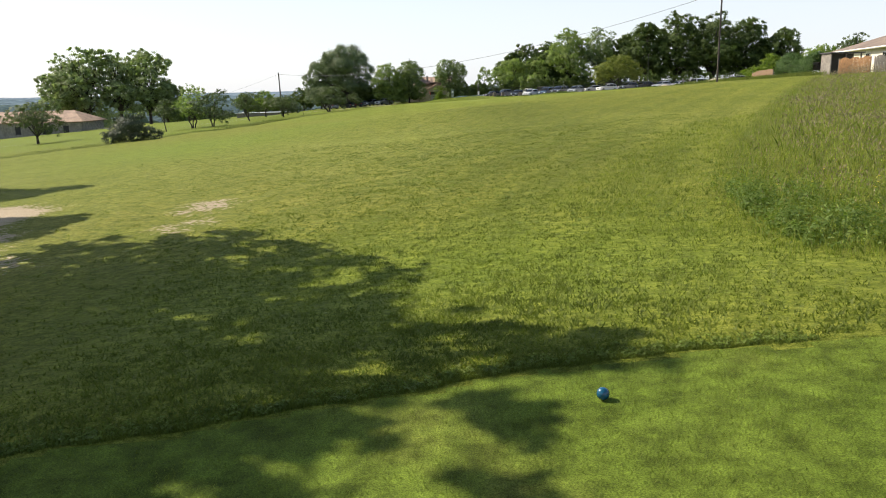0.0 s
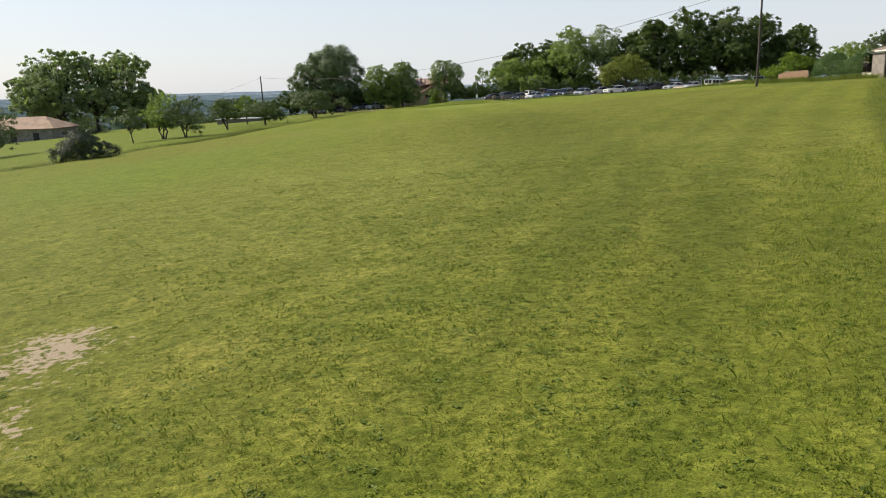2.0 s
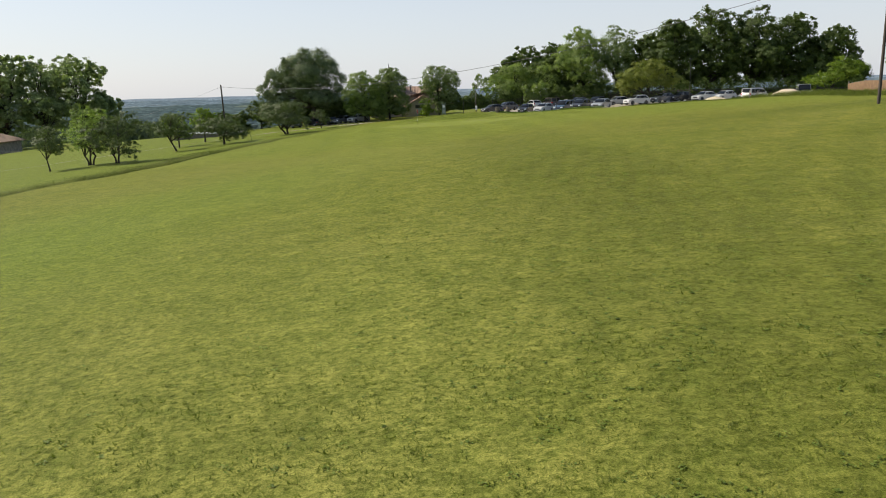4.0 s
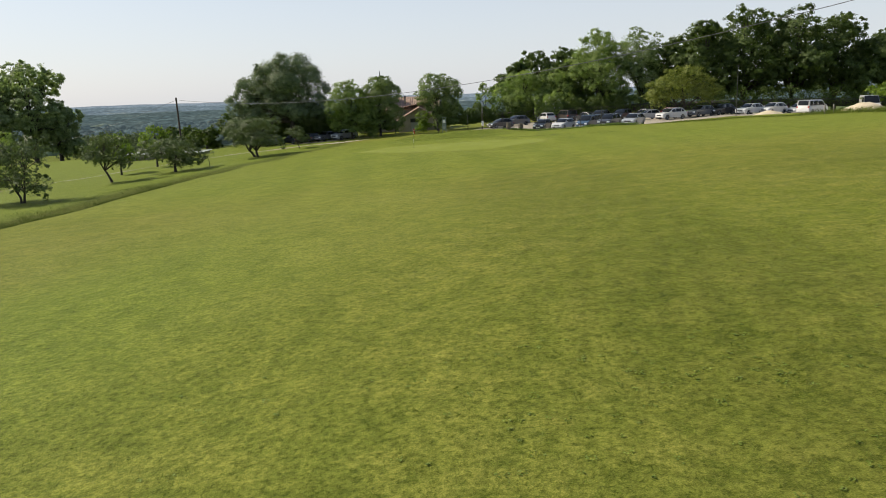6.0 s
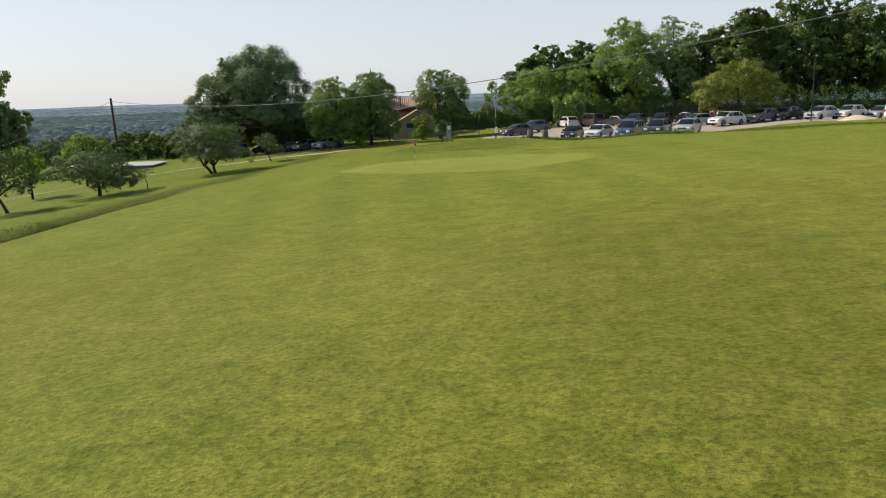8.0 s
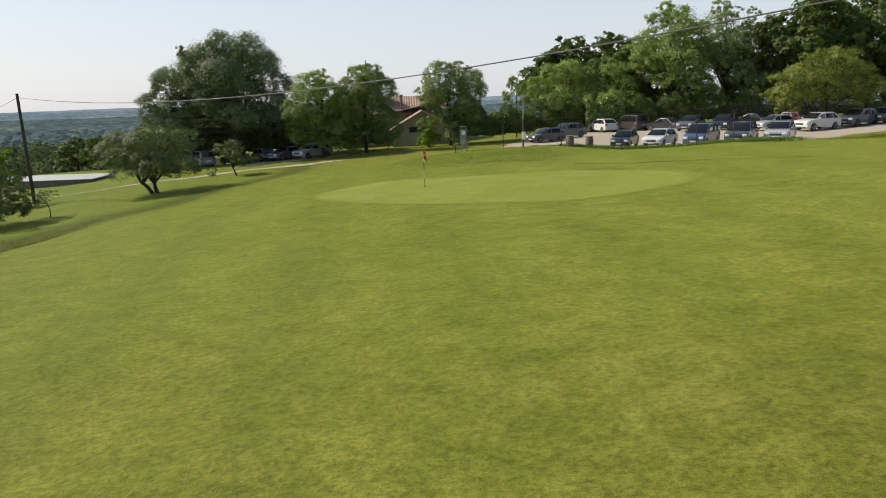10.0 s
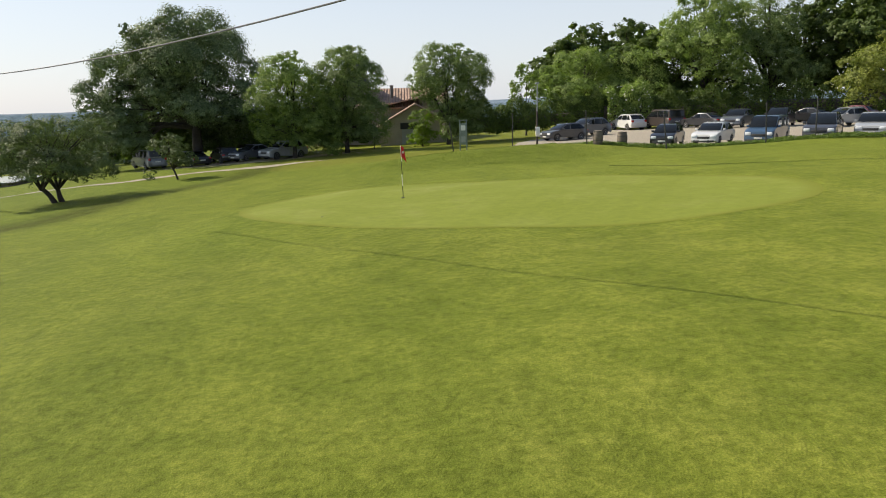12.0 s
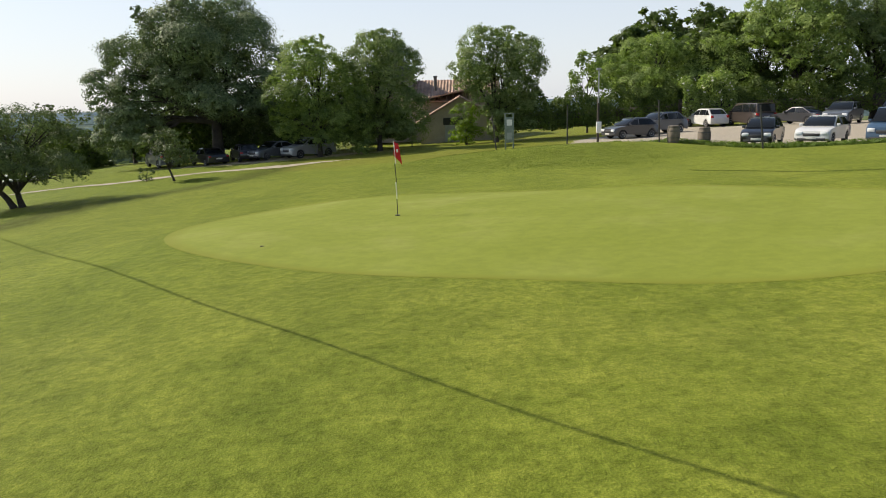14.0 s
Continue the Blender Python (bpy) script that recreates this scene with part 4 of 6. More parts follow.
def place_hedges():
    hedge("hedge", [(0.9, 138.6), (8.8, 140.6)], 2.5, 1.8, 15000, M_HEDGE, 111, "dark unclipped hedge beside the car park", 0.17)
    hedge("hedge", [(9.0, 145), (18, 145.6), (28, 145.2)], 2.7, 1.8, 22000, M_HEDGE, 112, "tall wild hedge along the back of the car park", 0.17)
    hedge("elder_hedge", [(14.4, 144.6), (18.4, 145.0)], 3.2, 2.0, 7000, M_LIME, 113, "flowering elder in the car park hedge", 0.18, 160)
    hedge("hedge", [(28, 145), (38, 142), (66, 141)], 2.9, 2.0, 16000, M_HEDGE, 114, "shaded hedge under the oaks", 0.2)
    hedge("hedge", [(36.0, 81.2), (35.6, 76.6), (35.4, 71.7)], 1.95, 1.3, 20000, M_CONIFER, 115, "clipped green garden hedge", 0.13)
    hedge("hedge", [(36.3, 72.9), (36.7, 71.6)], 1.95, 1.2, 6000, M_CONIFER, 116, "clipped dark garden hedge", 0.13)
    hedge("thicket", [(-24, 142.8), (-17, 143.2), (-7.6, 141.6)], 3.2, 2.6, 15000, M_OAK, 118, "dark thicket behind the chestnut", 0.3)
    hedge("thicket", [(-8.4, 139.6), (-4.6, 140.4)], 2.8, 1.8, 6000, M_OAK, 119, "dark shrubs beside the house", 0.22)


# ---- grass ----
def blades(name, xs, ys, low, high, width, mat, seed, label, lean=0.5, lift=0.0, size=1.0):
    """Loose grass: one bent pointed blade at each place, two triangles tall."""
    rng = np.random.default_rng(seed)
    n = len(xs)
    base = np.stack([xs * PLAN, ys * PLAN, height(xs, ys) - 0.01 + lift], 1)
    h = rng.uniform(low, high, n) * size
    a, b = rng.uniform(0, math.tau, n), rng.uniform(0, math.tau, n)
    side = np.stack([np.cos(a), np.sin(a), np.zeros(n)], 1) * (width * rng.uniform(0.6, 1.3, n))[:, None]
    bend = np.stack([np.cos(b), np.sin(b), np.zeros(n)], 1) * (h * lean * rng.uniform(0.2, 1.2, n))[:, None]
    up = np.zeros((n, 3))
    up[:, 2] = h
    mid = base + up * 0.55 + bend * 0.3
    v = np.stack([base - side, base + side, mid + side * 0.7, base + up + bend, mid - side * 0.7], 1)
    f = np.arange(5 * n).reshape(n, 5)
    tagged(new(name, mesh_np(name, v.reshape(-1, 3), f, mat)), label, "grass", kind="stuff")


def stalks(name, xs, ys, low, high, width, mat, seed, label, lean, size=1.0):
    """Thin upright stalks: one slim triangle each."""
    rng = np.random.default_rng(seed)
    n = len(xs)
    base = np.stack([xs * PLAN, ys * PLAN, height(xs, ys) - 0.01], 1)
    h = rng.uniform(low, high, n) * size
    a, b = rng.uniform(0, math.tau, n), rng.uniform(0, math.tau, n)
    side = np.stack([np.cos(a), np.sin(a), np.zeros(n)], 1) * (width * rng.uniform(0.6, 1.4, n))[:, None]
    far = h * lean * rng.random(n) ** 2
    tip = base + np.stack([np.cos(b) * far, np.sin(b) * far, h], 1)
    v = np.stack([base - side, base + side, tip], 1)
    tagged(new(name, mesh_np(name, v.reshape(-1, 3), np.arange(3 * n).reshape(n, 3), mat)), label, "grass", kind="stuff")


def tufts(name, xs, ys, low, high, width, mat, seed, label):
    """Short lawn: one leaning triangle at each place."""
    rng = np.random.default_rng(seed)
    n = len(xs)
    base = np.stack([xs * PLAN, ys * PLAN, height(xs, ys) - 0.004], 1)
    h = rng.uniform(low, high, n) * (1 - 0.55 * smooth01(50, 75, ys))
    a, b = rng.uniform(0, math.tau, n), rng.uniform(0, math.tau, n)
    side = np.stack([np.cos(a), np.sin(a), np.zeros(n)], 1) * (width * rng.uniform(0.6, 1.4, n) * (1 - 0.35 * smooth01(50, 75, ys)))[:, None]
    tip = base + np.stack([np.cos(b) * h * 0.7, np.sin(b) * h * 0.7, h], 1)
    v = np.stack([base - side, base + side, tip], 1)
    tagged(new(name, mesh_np(name, v.reshape(-1, 3), np.arange(3 * n).reshape(n, 3), mat)), label, "grass", kind="stuff")


def lumpy(x, y, s, rng_phase=0.0):
    """An uneven growth between 0 and 1."""
    v = np.sin(x * s + 1.7 * np.sin(y * s * 0.7 + rng_phase)) * np.sin(y * s * 1.1 + 1.3 * np.sin(x * s * 0.6)) + 0.6 * np.sin(x * s * 2.7 + y * s * 1.9) * np.sin(y * s * 3.1 - x * s)
    return np.clip(0.5 + 0.4 * v, 0, 1)


def grow_grass():
    rng = np.random.default_rng(5)
    # lawn along the flight
    m, per = 50000, 7
    near = rng.random(m) < 0.72
    y = np.where(near, 4.6 + 32 * rng.random(m) ** 1.7, 22 + 84 * rng.random(m))
    x = np.where(near, rng.normal(0, 0.27, m) * (4 + 0.75 * y) + 0.4, rng.normal(0, 6.0, m) + 0.4)
    bare = 0.78 * bell(x, y, -6.2, 19.6, 1.6, 1.8) + 0.66 * bell(x, y, -5.8, 16.2, 1.3, 1.7) + 0.9 * bell(x, y, -11.4, 20.4, 2.0, 2.6) + 0.8 * bell(x, y, -10.0, 15.6, 1.8, 2.2) + 0.5 * bell(x, y, -8.6, 13.2, 1.6, 2.0)
    ok = rng.random(m) < (0.25 + 0.75 * lumpy(x, y, 2.3)) * np.clip(1.1 - 1.6 * bare, 0, 1)
    x, y = x[ok], y[ok]
    spread = np.repeat(rng.uniform(0.02, 0.09, len(x)), per)
    x, y = np.repeat(x, per) + rng.normal(0, 1, len(x) * per) * spread, np.repeat(y, per) + rng.normal(0, 1, len(y) * per) * spread
    ok = (~green_keep(x, y, 0.7)) & (~in_poly(x, y, ROUGH)) & (y > tee_edge(x) + 0.1) & (np.abs(x) < 18) & (x > fairway_edge(y))
    x, y = x[ok], y[ok]
    tufts("lawn_grass", x, y, 0.02, 0.065, 0.0095, M_BLADE, 6, "short mown meadow grass")
    n = 95000
    x, y = rng.uniform(-4.0, 4.8, n), 2.6 + 4.2 * rng.random(n)
    ok = (y < tee_edge(x)) & (x < 4.5 - 0.12 * (y - 6)) & (rng.random(n) < 0.3 + 0.7 * lumpy(x, y, 5.0))
    tufts("tee_grass", x[ok], y[ok], 0.022, 0.045, 0.004, M_BLADE, 15, "short tee grass")
    # the uncut lip beyond the tee
    n = 40000
    x = rng.uniform(-4.6, 3.2, n)
    y = tee_edge(x) + 0.02 + np.abs(rng.normal(0, 0.13, n))
    ok = rng.random(n) < (0.25 + 0.75 * lumpy(x, y, 3.1)) * (1 - smooth01(2.2, 3.2, x))
    x, y = x[ok], y[ok]
    grown = (0.45 + 0.55 * np.exp(-((y - tee_edge(x)) / 0.2) ** 2)) * (0.6 + 0.4 * lumpy(x, y, 2.0, 1.0))
    blades("tee_lip_grass", x, y, 0.03, 0.085, 0.004, M_BLADE, 7, "longer grass along the front of the tee", 0.7, size=grown)
    m, per = 700, 18
    x = rng.uniform(-4.6, 2.9, m)
    y = tee_edge(x) + 0.05 + np.abs(rng.normal(0, 0.1, m))
    big = np.repeat(rng.uniform(0.015, 0.055, m), per)
    c = np.repeat(np.stack([x * PLAN, y * PLAN, height(x, y)], 1), per, 0)
    d = unit(m * per, rng)
    d[:, 2] = np.abs(d[:, 2])
    up = d * 0.5 + unit(m * per, rng) * 0.4 + np.array([0, 0, 0.5])
    v, f = leaf_quads(c + d * big[:, None], up / np.linalg.norm(up, axis=1)[:, None], 0.03, 0.022, rng)
    tagged(new("tee_lip_weeds", mesh_np("tee_lip_weeds", v, f, M_CLOVER)), "low clover and weeds along the front of the tee", "weeds", kind="stuff")
    # the tall rough: green below, brown with seed above
    n = 215000
    x, y = 4 + 30 * rng.random(n) ** 1.7, 6 + 60 * rng.random(n) ** 1.8
    ok = in_poly(x + rng.normal(0, 0.3, n), y + rng.normal(0, 0.3, n), ROUGH)
    ok &= rng.random(n) < 0.3 + 0.7 * lumpy(x, y, 1.3, 2.0)
    x, y = x[ok], y[ok]
    deep = (0.46 + 0.14 * in_poly(x - 0.4, y + 0.3, ROUGH) + 0.24 * in_poly(x - 1.1, y + 0.6, ROUGH) + 0.2 * in_poly(x - 2.0, y + 1.0, ROUGH)) * (0.5 + 0.5 * lumpy(x, y, 1.1, 4.0))
    cut = rng.random(len(x)) < 0.3
    stalks("tall_grass", x[cut], y[cut], 0.5, 1.15, 0.0035, M_TALL, 8, "tall uncut meadow grass gone to seed", 0.5, deep[cut])
    blades("tall_grass_undergrowth", x[~cut], y[~cut], 0.2, 0.62, 0.0075, M_UNDER, 9, "leafy undergrowth in the tall grass", 0.7, size=deep[~cut] + 0.1)
    h = rng.random(len(x)) < 0.5 * bell(x, y, 7.5, 10, 4.5, 7)
    hx, hy, hd = (np.repeat(q[h], 2) for q in (x, y, deep))
    hn = len(hx)
    c = np.stack([hx * PLAN, hy * PLAN, height(hx, hy)], 1) + rng.normal(0, 0.07, (hn, 3)) + np.array([0, 0, 1]) * (hd * rng.uniform(0.15, 0.72, hn))[:, None]
    up = unit(hn, rng) * 0.7 + np.array([0, 0, 0.7])
    v, f = leaf_quads(c, up / np.linalg.norm(up, axis=1)[:, None], 0.09, 0.026, rng)
    tagged(new("meadow_herbs", mesh_np("meadow_herbs", v, f, M_HERB)), "broad-leaved herbs growing through the tall grass", "weeds", kind="stuff")
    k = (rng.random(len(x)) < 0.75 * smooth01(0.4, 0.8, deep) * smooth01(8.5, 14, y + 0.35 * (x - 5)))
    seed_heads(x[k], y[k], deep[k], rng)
    # leafy weeds along its foot
    m, per = 620, 60
    t = rng.random(m)
    x = np.interp(t, (0, 0.6, 0.8, 1), (14, 6.3, 4.8, 5.5)) + np.abs(rng.normal(0, 0.8, m))
    y = np.interp(t, (0, 0.6, 0.8, 1), (6.7, 8.3, 9.8, 14.5)) + rng.normal(0.3, 0.5, m)
    big = np.repeat(rng.uniform(0.06, 0.3, m), per)
    c = np.stack([np.repeat(x, per) * PLAN, np.repeat(y, per) * PLAN, np.repeat(height(x, y), per) + big * 0.6], 1)
    d = unit(m * per, rng)
    d[:, 2] = d[:, 2] * 1.2 + 0.25
    up = d * 0.6 + unit(m * per, rng) * 0.5 + np.array([0, 0, 0.5])
    v, f = leaf_quads(c + d * big[:, None], up / np.linalg.norm(up, axis=1)[:, None], 0.08, 0.036, rng)
    tagged(new("meadow_weeds", mesh_np("meadow_weeds", v, f, M_WEED)), "leafy dark green weeds at the foot of the tall grass", "weeds", kind="stuff")
    # broad-leaved lawn weeds
    m, per = 6500, 9
    x, y = rng.normal(2.0, 5.0, m), 12 + 42 * rng.random(m) ** 1.2
    ok = (~in_poly(x, y, ROUGH)) & (rng.random(m) < 0.04 + 0.96 * lumpy(x, y, 1.1, 3.0) ** 2.2) & (y > tee_edge(x) + 3) & (x > -8) & (~green_keep(x, y, 2.0))
    x, y = x[ok], y[ok]
    m = len(x)
    c = np.repeat(np.stack([x * PLAN, y * PLAN, height(x, y) + 0.02], 1), per, 0)
    d = unit(m * per, rng) * np.array([1, 1, 0.15])
    up = np.array([0, 0, 1.0]) + unit(m * per, rng) * 0.4
    v, f = leaf_quads(c + d * np.repeat(rng.uniform(0.03, 0.13, m), per)[:, None], up / np.linalg.norm(up, axis=1)[:, None], 0.05, 0.042, rng)
    tagged(new("lawn_weeds", mesh_np("lawn_weeds", v, f, M_CLOVER)), "low broad-leaved weeds and clover in the mown grass", "weeds", kind="stuff")
    # half-long grass between the mown field and the rough
    n = 44000
    x, y = rng.uniform(1.8, 15, n), rng.uniform(8.5, 34, n)
    ok = in_poly(x + rng.normal(0, 0.25, n), y, [(2.0, 15.2), (3.2, 11.4), (4.2, 9.5), (5.6, 8.3), (5.2, 10.5), (5.6, 14), (8.6, 22), (13.6, 32.5), (10, 31), (5.4, 22)])
    blades("half_long_grass", x[ok], y[ok], 0.05, 0.17, 0.0055, M_UNDER, 16, "half-long grass along the edge of the rough", 0.9)
    # longer growth along edges
    n = 52000
    y = 50 + 58 * rng.random(n) ** 0.8
    x = fairway_edge(y) - 0.35 - np.abs(rng.normal(0.2, 1.3, n))
    ok = rng.random(n) < (0.06 + 0.94 * lumpy(x, y, 0.7) ** 1.5) * (1 - smooth01(97, 107, y))
    x, y = x[ok], y[ok]
    blades("field_edge_grass", x, y, 0.07, 0.3, 0.011, M_EDGE, 10, "long dark grass in the ditch along the orchard", 0.8, size=0.4 + 0.6 * lumpy(x, y, 0.5, 2.0))
    n = 42000
    x, y = rng.uniform(-4.5, 9, n), rng.uniform(114.6, 122.5, n)
    ok = in_poly(x + rng.normal(0, 0.6, n), y + rng.normal(0, 0.5, n), [(-4.4, 120.6), (-2.4, 117.4), (0.5, 116.0), (3.2, 115.2), (6.2, 115.4), (7.0, 117.6), (5.8, 121.0), (2.0, 122.4), (-2.0, 122.2)]) & (rng.random(n) < 0.25 + 0.75 * lumpy(x, y, 1.4))
    blades("bank_grass", x[ok], y[ok], 0.02, 0.08, 0.007, M_BLADE, 14, "rougher grass on the bank behind the green", 0.8)
    n = 5000
    t = rng.random(n)
    x = np.interp(t, (0, 0.12, 0.35, 0.6, 1), (6.4, 6.8, 8.4, 10.4, 15.5))
    y = np.interp(t, (0, 0.12, 0.35, 0.6, 1), (112.6, 111.4, 109.7, 108.2, 105.0)) + 0.12 * np.sin(x * 2.1) + rng.normal(0, 0.09, n)
    blades("cut_edge_grass", x, y, 0.015, 0.05, 0.007, M_EDGE, 18, "dark line of uncut grass where the mown apron ends", 0.7)
    n = 13000
    t = rng.random(n)
    px, py = np.array([q[0] for q in PARKING[:6]]), np.array([q[1] for q in PARKING[:6]])
    x = np.interp(t * 4.6, np.arange(6), px) + rng.normal(0, 0.3, n)
    y = np.interp(t * 4.6, np.arange(6), py) - 0.45 + rng.normal(0, 0.35, n)
    ok = rng.random(n) < 0.1 + 0.9 * lumpy(x, y, 1.6) ** 2
    x, y = x[ok], y[ok]
    blades("verge_grass", x, y, 0.05, 0.36, 0.012, M_WEED, 12, "ragged weeds along the edge of the car park", 0.6)
    m, per = 520, 46
    t = rng.random(m)
    x = np.interp(t * 5, np.arange(6), px) + rng.normal(0, 0.2, m)
    y = np.interp(t * 5, np.arange(6), py) - 0.4 + rng.normal(0, 0.3, m)
    big = np.repeat(rng.uniform(0.1, 0.34, m) * (0.4 + 0.6 * lumpy(x, y, 0.7)), per)
    c = np.stack([np.repeat(x, per) * PLAN, np.repeat(y, per) * PLAN, np.repeat(height(x, y), per) + big * 0.4], 1)
    d = unit(m * per, rng)
    d[:, 2] = np.abs(d[:, 2]) * 0.9
    up = d * 0.6 + unit(m * per, rng) * 0.4 + np.array([0, 0, 0.4])
    v, f = leaf_quads(c + d * big[:, None] * np.array([1.5, 1.5, 1]), up / np.linalg.norm(up, axis=1)[:, None], 0.12, 0.06, rng)
    tagged(new("verge_weeds", mesh_np("verge_weeds", v, f, M_WEED)), "bushy dark weeds along the edge of the car park", "weeds", kind="stuff")
    n = 34000
    t = rng.random(n)
    x = np.interp(t, (0, 0.2, 0.45, 0.65, 0.85, 1), (22.5, 28.5, 36.5, 35.8, 34.6, 33.5)) + rng.normal(0, 0.8, n)
    y = np.interp(t, (0, 0.2, 0.45, 0.65, 0.85, 1), (113.6, 111.0, 102, 90, 78, 69)) + rng.normal(0, 1.0, n)
    ok = rng.random(n) < 0.25 + 0.75 * lumpy(x, y, 0.8)
    x, y = x[ok], y[ok]
    blades("crest_grass", x, y, 0.2, 0.7, 0.012, M_BLADE, 13, "uncut grass along the crest of the meadow", 0.8, size=1 - 0.72 * smooth01(96, 106, y) * (1 - smooth01(31.5, 34, x)))


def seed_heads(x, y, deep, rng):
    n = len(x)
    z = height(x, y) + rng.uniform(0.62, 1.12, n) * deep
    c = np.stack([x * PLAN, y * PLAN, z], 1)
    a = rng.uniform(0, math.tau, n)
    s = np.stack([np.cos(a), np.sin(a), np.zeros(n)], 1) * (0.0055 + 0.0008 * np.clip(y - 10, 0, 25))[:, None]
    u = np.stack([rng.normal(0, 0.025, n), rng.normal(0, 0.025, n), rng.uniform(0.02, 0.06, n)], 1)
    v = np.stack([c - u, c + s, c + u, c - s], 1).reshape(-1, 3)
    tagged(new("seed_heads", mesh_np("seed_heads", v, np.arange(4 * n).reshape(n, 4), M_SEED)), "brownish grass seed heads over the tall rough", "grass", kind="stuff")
    k = rng.random(n) < 0.002 + 0.12 * bell(x, y, 7.4, 14.5, 1.8, 3.0) + 0.05 * bell(x, y, 11, 13, 2, 2)
    p = c[k] - np.array([0, 0, 0.04])
    v, f = leaf_quads(p, np.tile((0.0, 0.0, 1.0), (len(p), 1)) + 0 * p, 0.05, 0.05, rng)
    tagged(new("yellow_flowers", mesh_np("yellow_flowers", v, f, M_YELLOW)), "small yellow flowers among the tall grass", "flowers", kind="stuff")


def crown_domes(name, x, y, z, wide, tall, mat, seed, label):
    """Far tree crowns: one uneven dome at each place."""
    rng = np.random.default_rng(seed)
    n, seg = len(x), 8
    rows = ((1.0, -0.3), (1.08, 0.2), (0.92, 0.58), (0.56, 0.86))
    v = np.zeros((n, len(rows) * seg + 1, 3))
    turn = rng.uniform(0, math.tau, n)
    for i, (r, h) in enumerate(rows):
        for k in range(seg):
            a = turn + k * math.tau / seg + 0.3 * (i % 2)
            wob = rng.uniform(0.72, 1.18, n)
            v[:, i * seg + k] = np.stack([x + np.cos(a) * wide * r * wob, y + np.sin(a) * wide * r * wob, z + tall * (h + rng.uniform(-0.09, 0.09, n))], 1)
    v[:, -1] = np.stack([x + wide * rng.uniform(-0.2, 0.2, n), y, z + tall * rng.uniform(0.93, 1.0, n)], 1)
    f = []
    for i in range(len(rows) - 1):
        for k in range(seg):
            q = (k + 1) % seg
            f += [(i * seg + k, i * seg + q, (i + 1) * seg + q), (i * seg + k, (i + 1) * seg + q, (i + 1) * seg + k)]
    top = (len(rows) - 1) * seg
    f += [(top + k, top + (k + 1) % seg, len(rows) * seg) for k in range(seg)]
    f = (np.array(f)[None] + (np.arange(n) * v.shape[1])[:, None, None]).reshape(-1, 3)
    tagged(new(name, mesh_np(name, v.reshape(-1, 3), f, mat, True)), label, "woods", kind="stuff")


def far_woods():
    """Woods that fill the valley and climb its far side."""
    rng = np.random.default_rng(77)
    for name, n, r0, r1, mat, label in (("valley_woods", 1000, 250, 420, M_WOOD_1, "dense green woods filling the valley"), ("valley_woods", 1500, 420, 760, M_WOOD_2, "woods on the valley floor with painted-in haze"),
                                        ("valley_woods", 1500, 760, 1250, M_WOOD_3, "far woods below the hills, painted blue-grey for haze")):
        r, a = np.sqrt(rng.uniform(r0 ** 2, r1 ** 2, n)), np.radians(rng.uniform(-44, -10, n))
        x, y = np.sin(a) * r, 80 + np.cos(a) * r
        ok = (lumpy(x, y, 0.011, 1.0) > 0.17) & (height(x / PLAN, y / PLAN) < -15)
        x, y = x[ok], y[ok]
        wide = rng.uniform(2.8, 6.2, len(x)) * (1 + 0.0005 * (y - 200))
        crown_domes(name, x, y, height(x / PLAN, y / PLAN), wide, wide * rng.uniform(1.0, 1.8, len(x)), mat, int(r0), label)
    # the nearest, leaf clump by leaf clump
    n = 300
    r, a = 108 + 170 * rng.random(n) ** 1.2, np.radians(rng.uniform(-46, 0, n))
    x, y = np.sin(a) * r, 80 + np.cos(a) * r
    ok = ((y > 186) | (x < -105) | ((x < -37) & (x > -64) & (y > 160))) & ((x > -66) | (y > 200) | (x < -125)) & (height(x, y) < -5)
    x, y = x[ok], y[ok]
    n, k = len(x), 270
    hh = rng.uniform(5, 8.5, n)
    own = np.repeat(np.arange(n), k)
    m = len(own)
    d = unit(m, rng)
    d[:, 2] = np.abs(d[:, 2]) * 1.1 - 0.15
    lobe = unit(n * 6, rng).reshape(n, 6, 3)[own, rng.integers(0, 6, m)] * 0.55
    lobe[:, 2] = np.abs(lobe[:, 2]) * 0.6
    c = np.stack([x * PLAN, y * PLAN, height(x, y) + hh * 0.3], 1)[own] + (lobe + d * 0.4) * hh[own][:, None] * rng.uniform(0.85, 1.05, (m, 1))
    nn = d + unit(m, rng) * 0.25
    nn /= np.linalg.norm(nn, axis=1)[:, None]
    v, f = leaf_quads(c, nn, 0.95, 0.7, rng)
    tagged(new("valley_trees", mesh_np("valley_trees", v, f, M_WOODS)), "leafy trees crowding the near side of the valley", "woods", kind="stuff")


# ---- cars ----
PAINTS = {}


def paint(col):
    if col not in PAINTS:
        m = plain("car_paint", col, 0.32, 0.0, var=0.06, scale=1.5, fine=5, relief=0, coat=0.9, spec=0.4)
        PAINTS[col] = m
    return PAINTS[col]


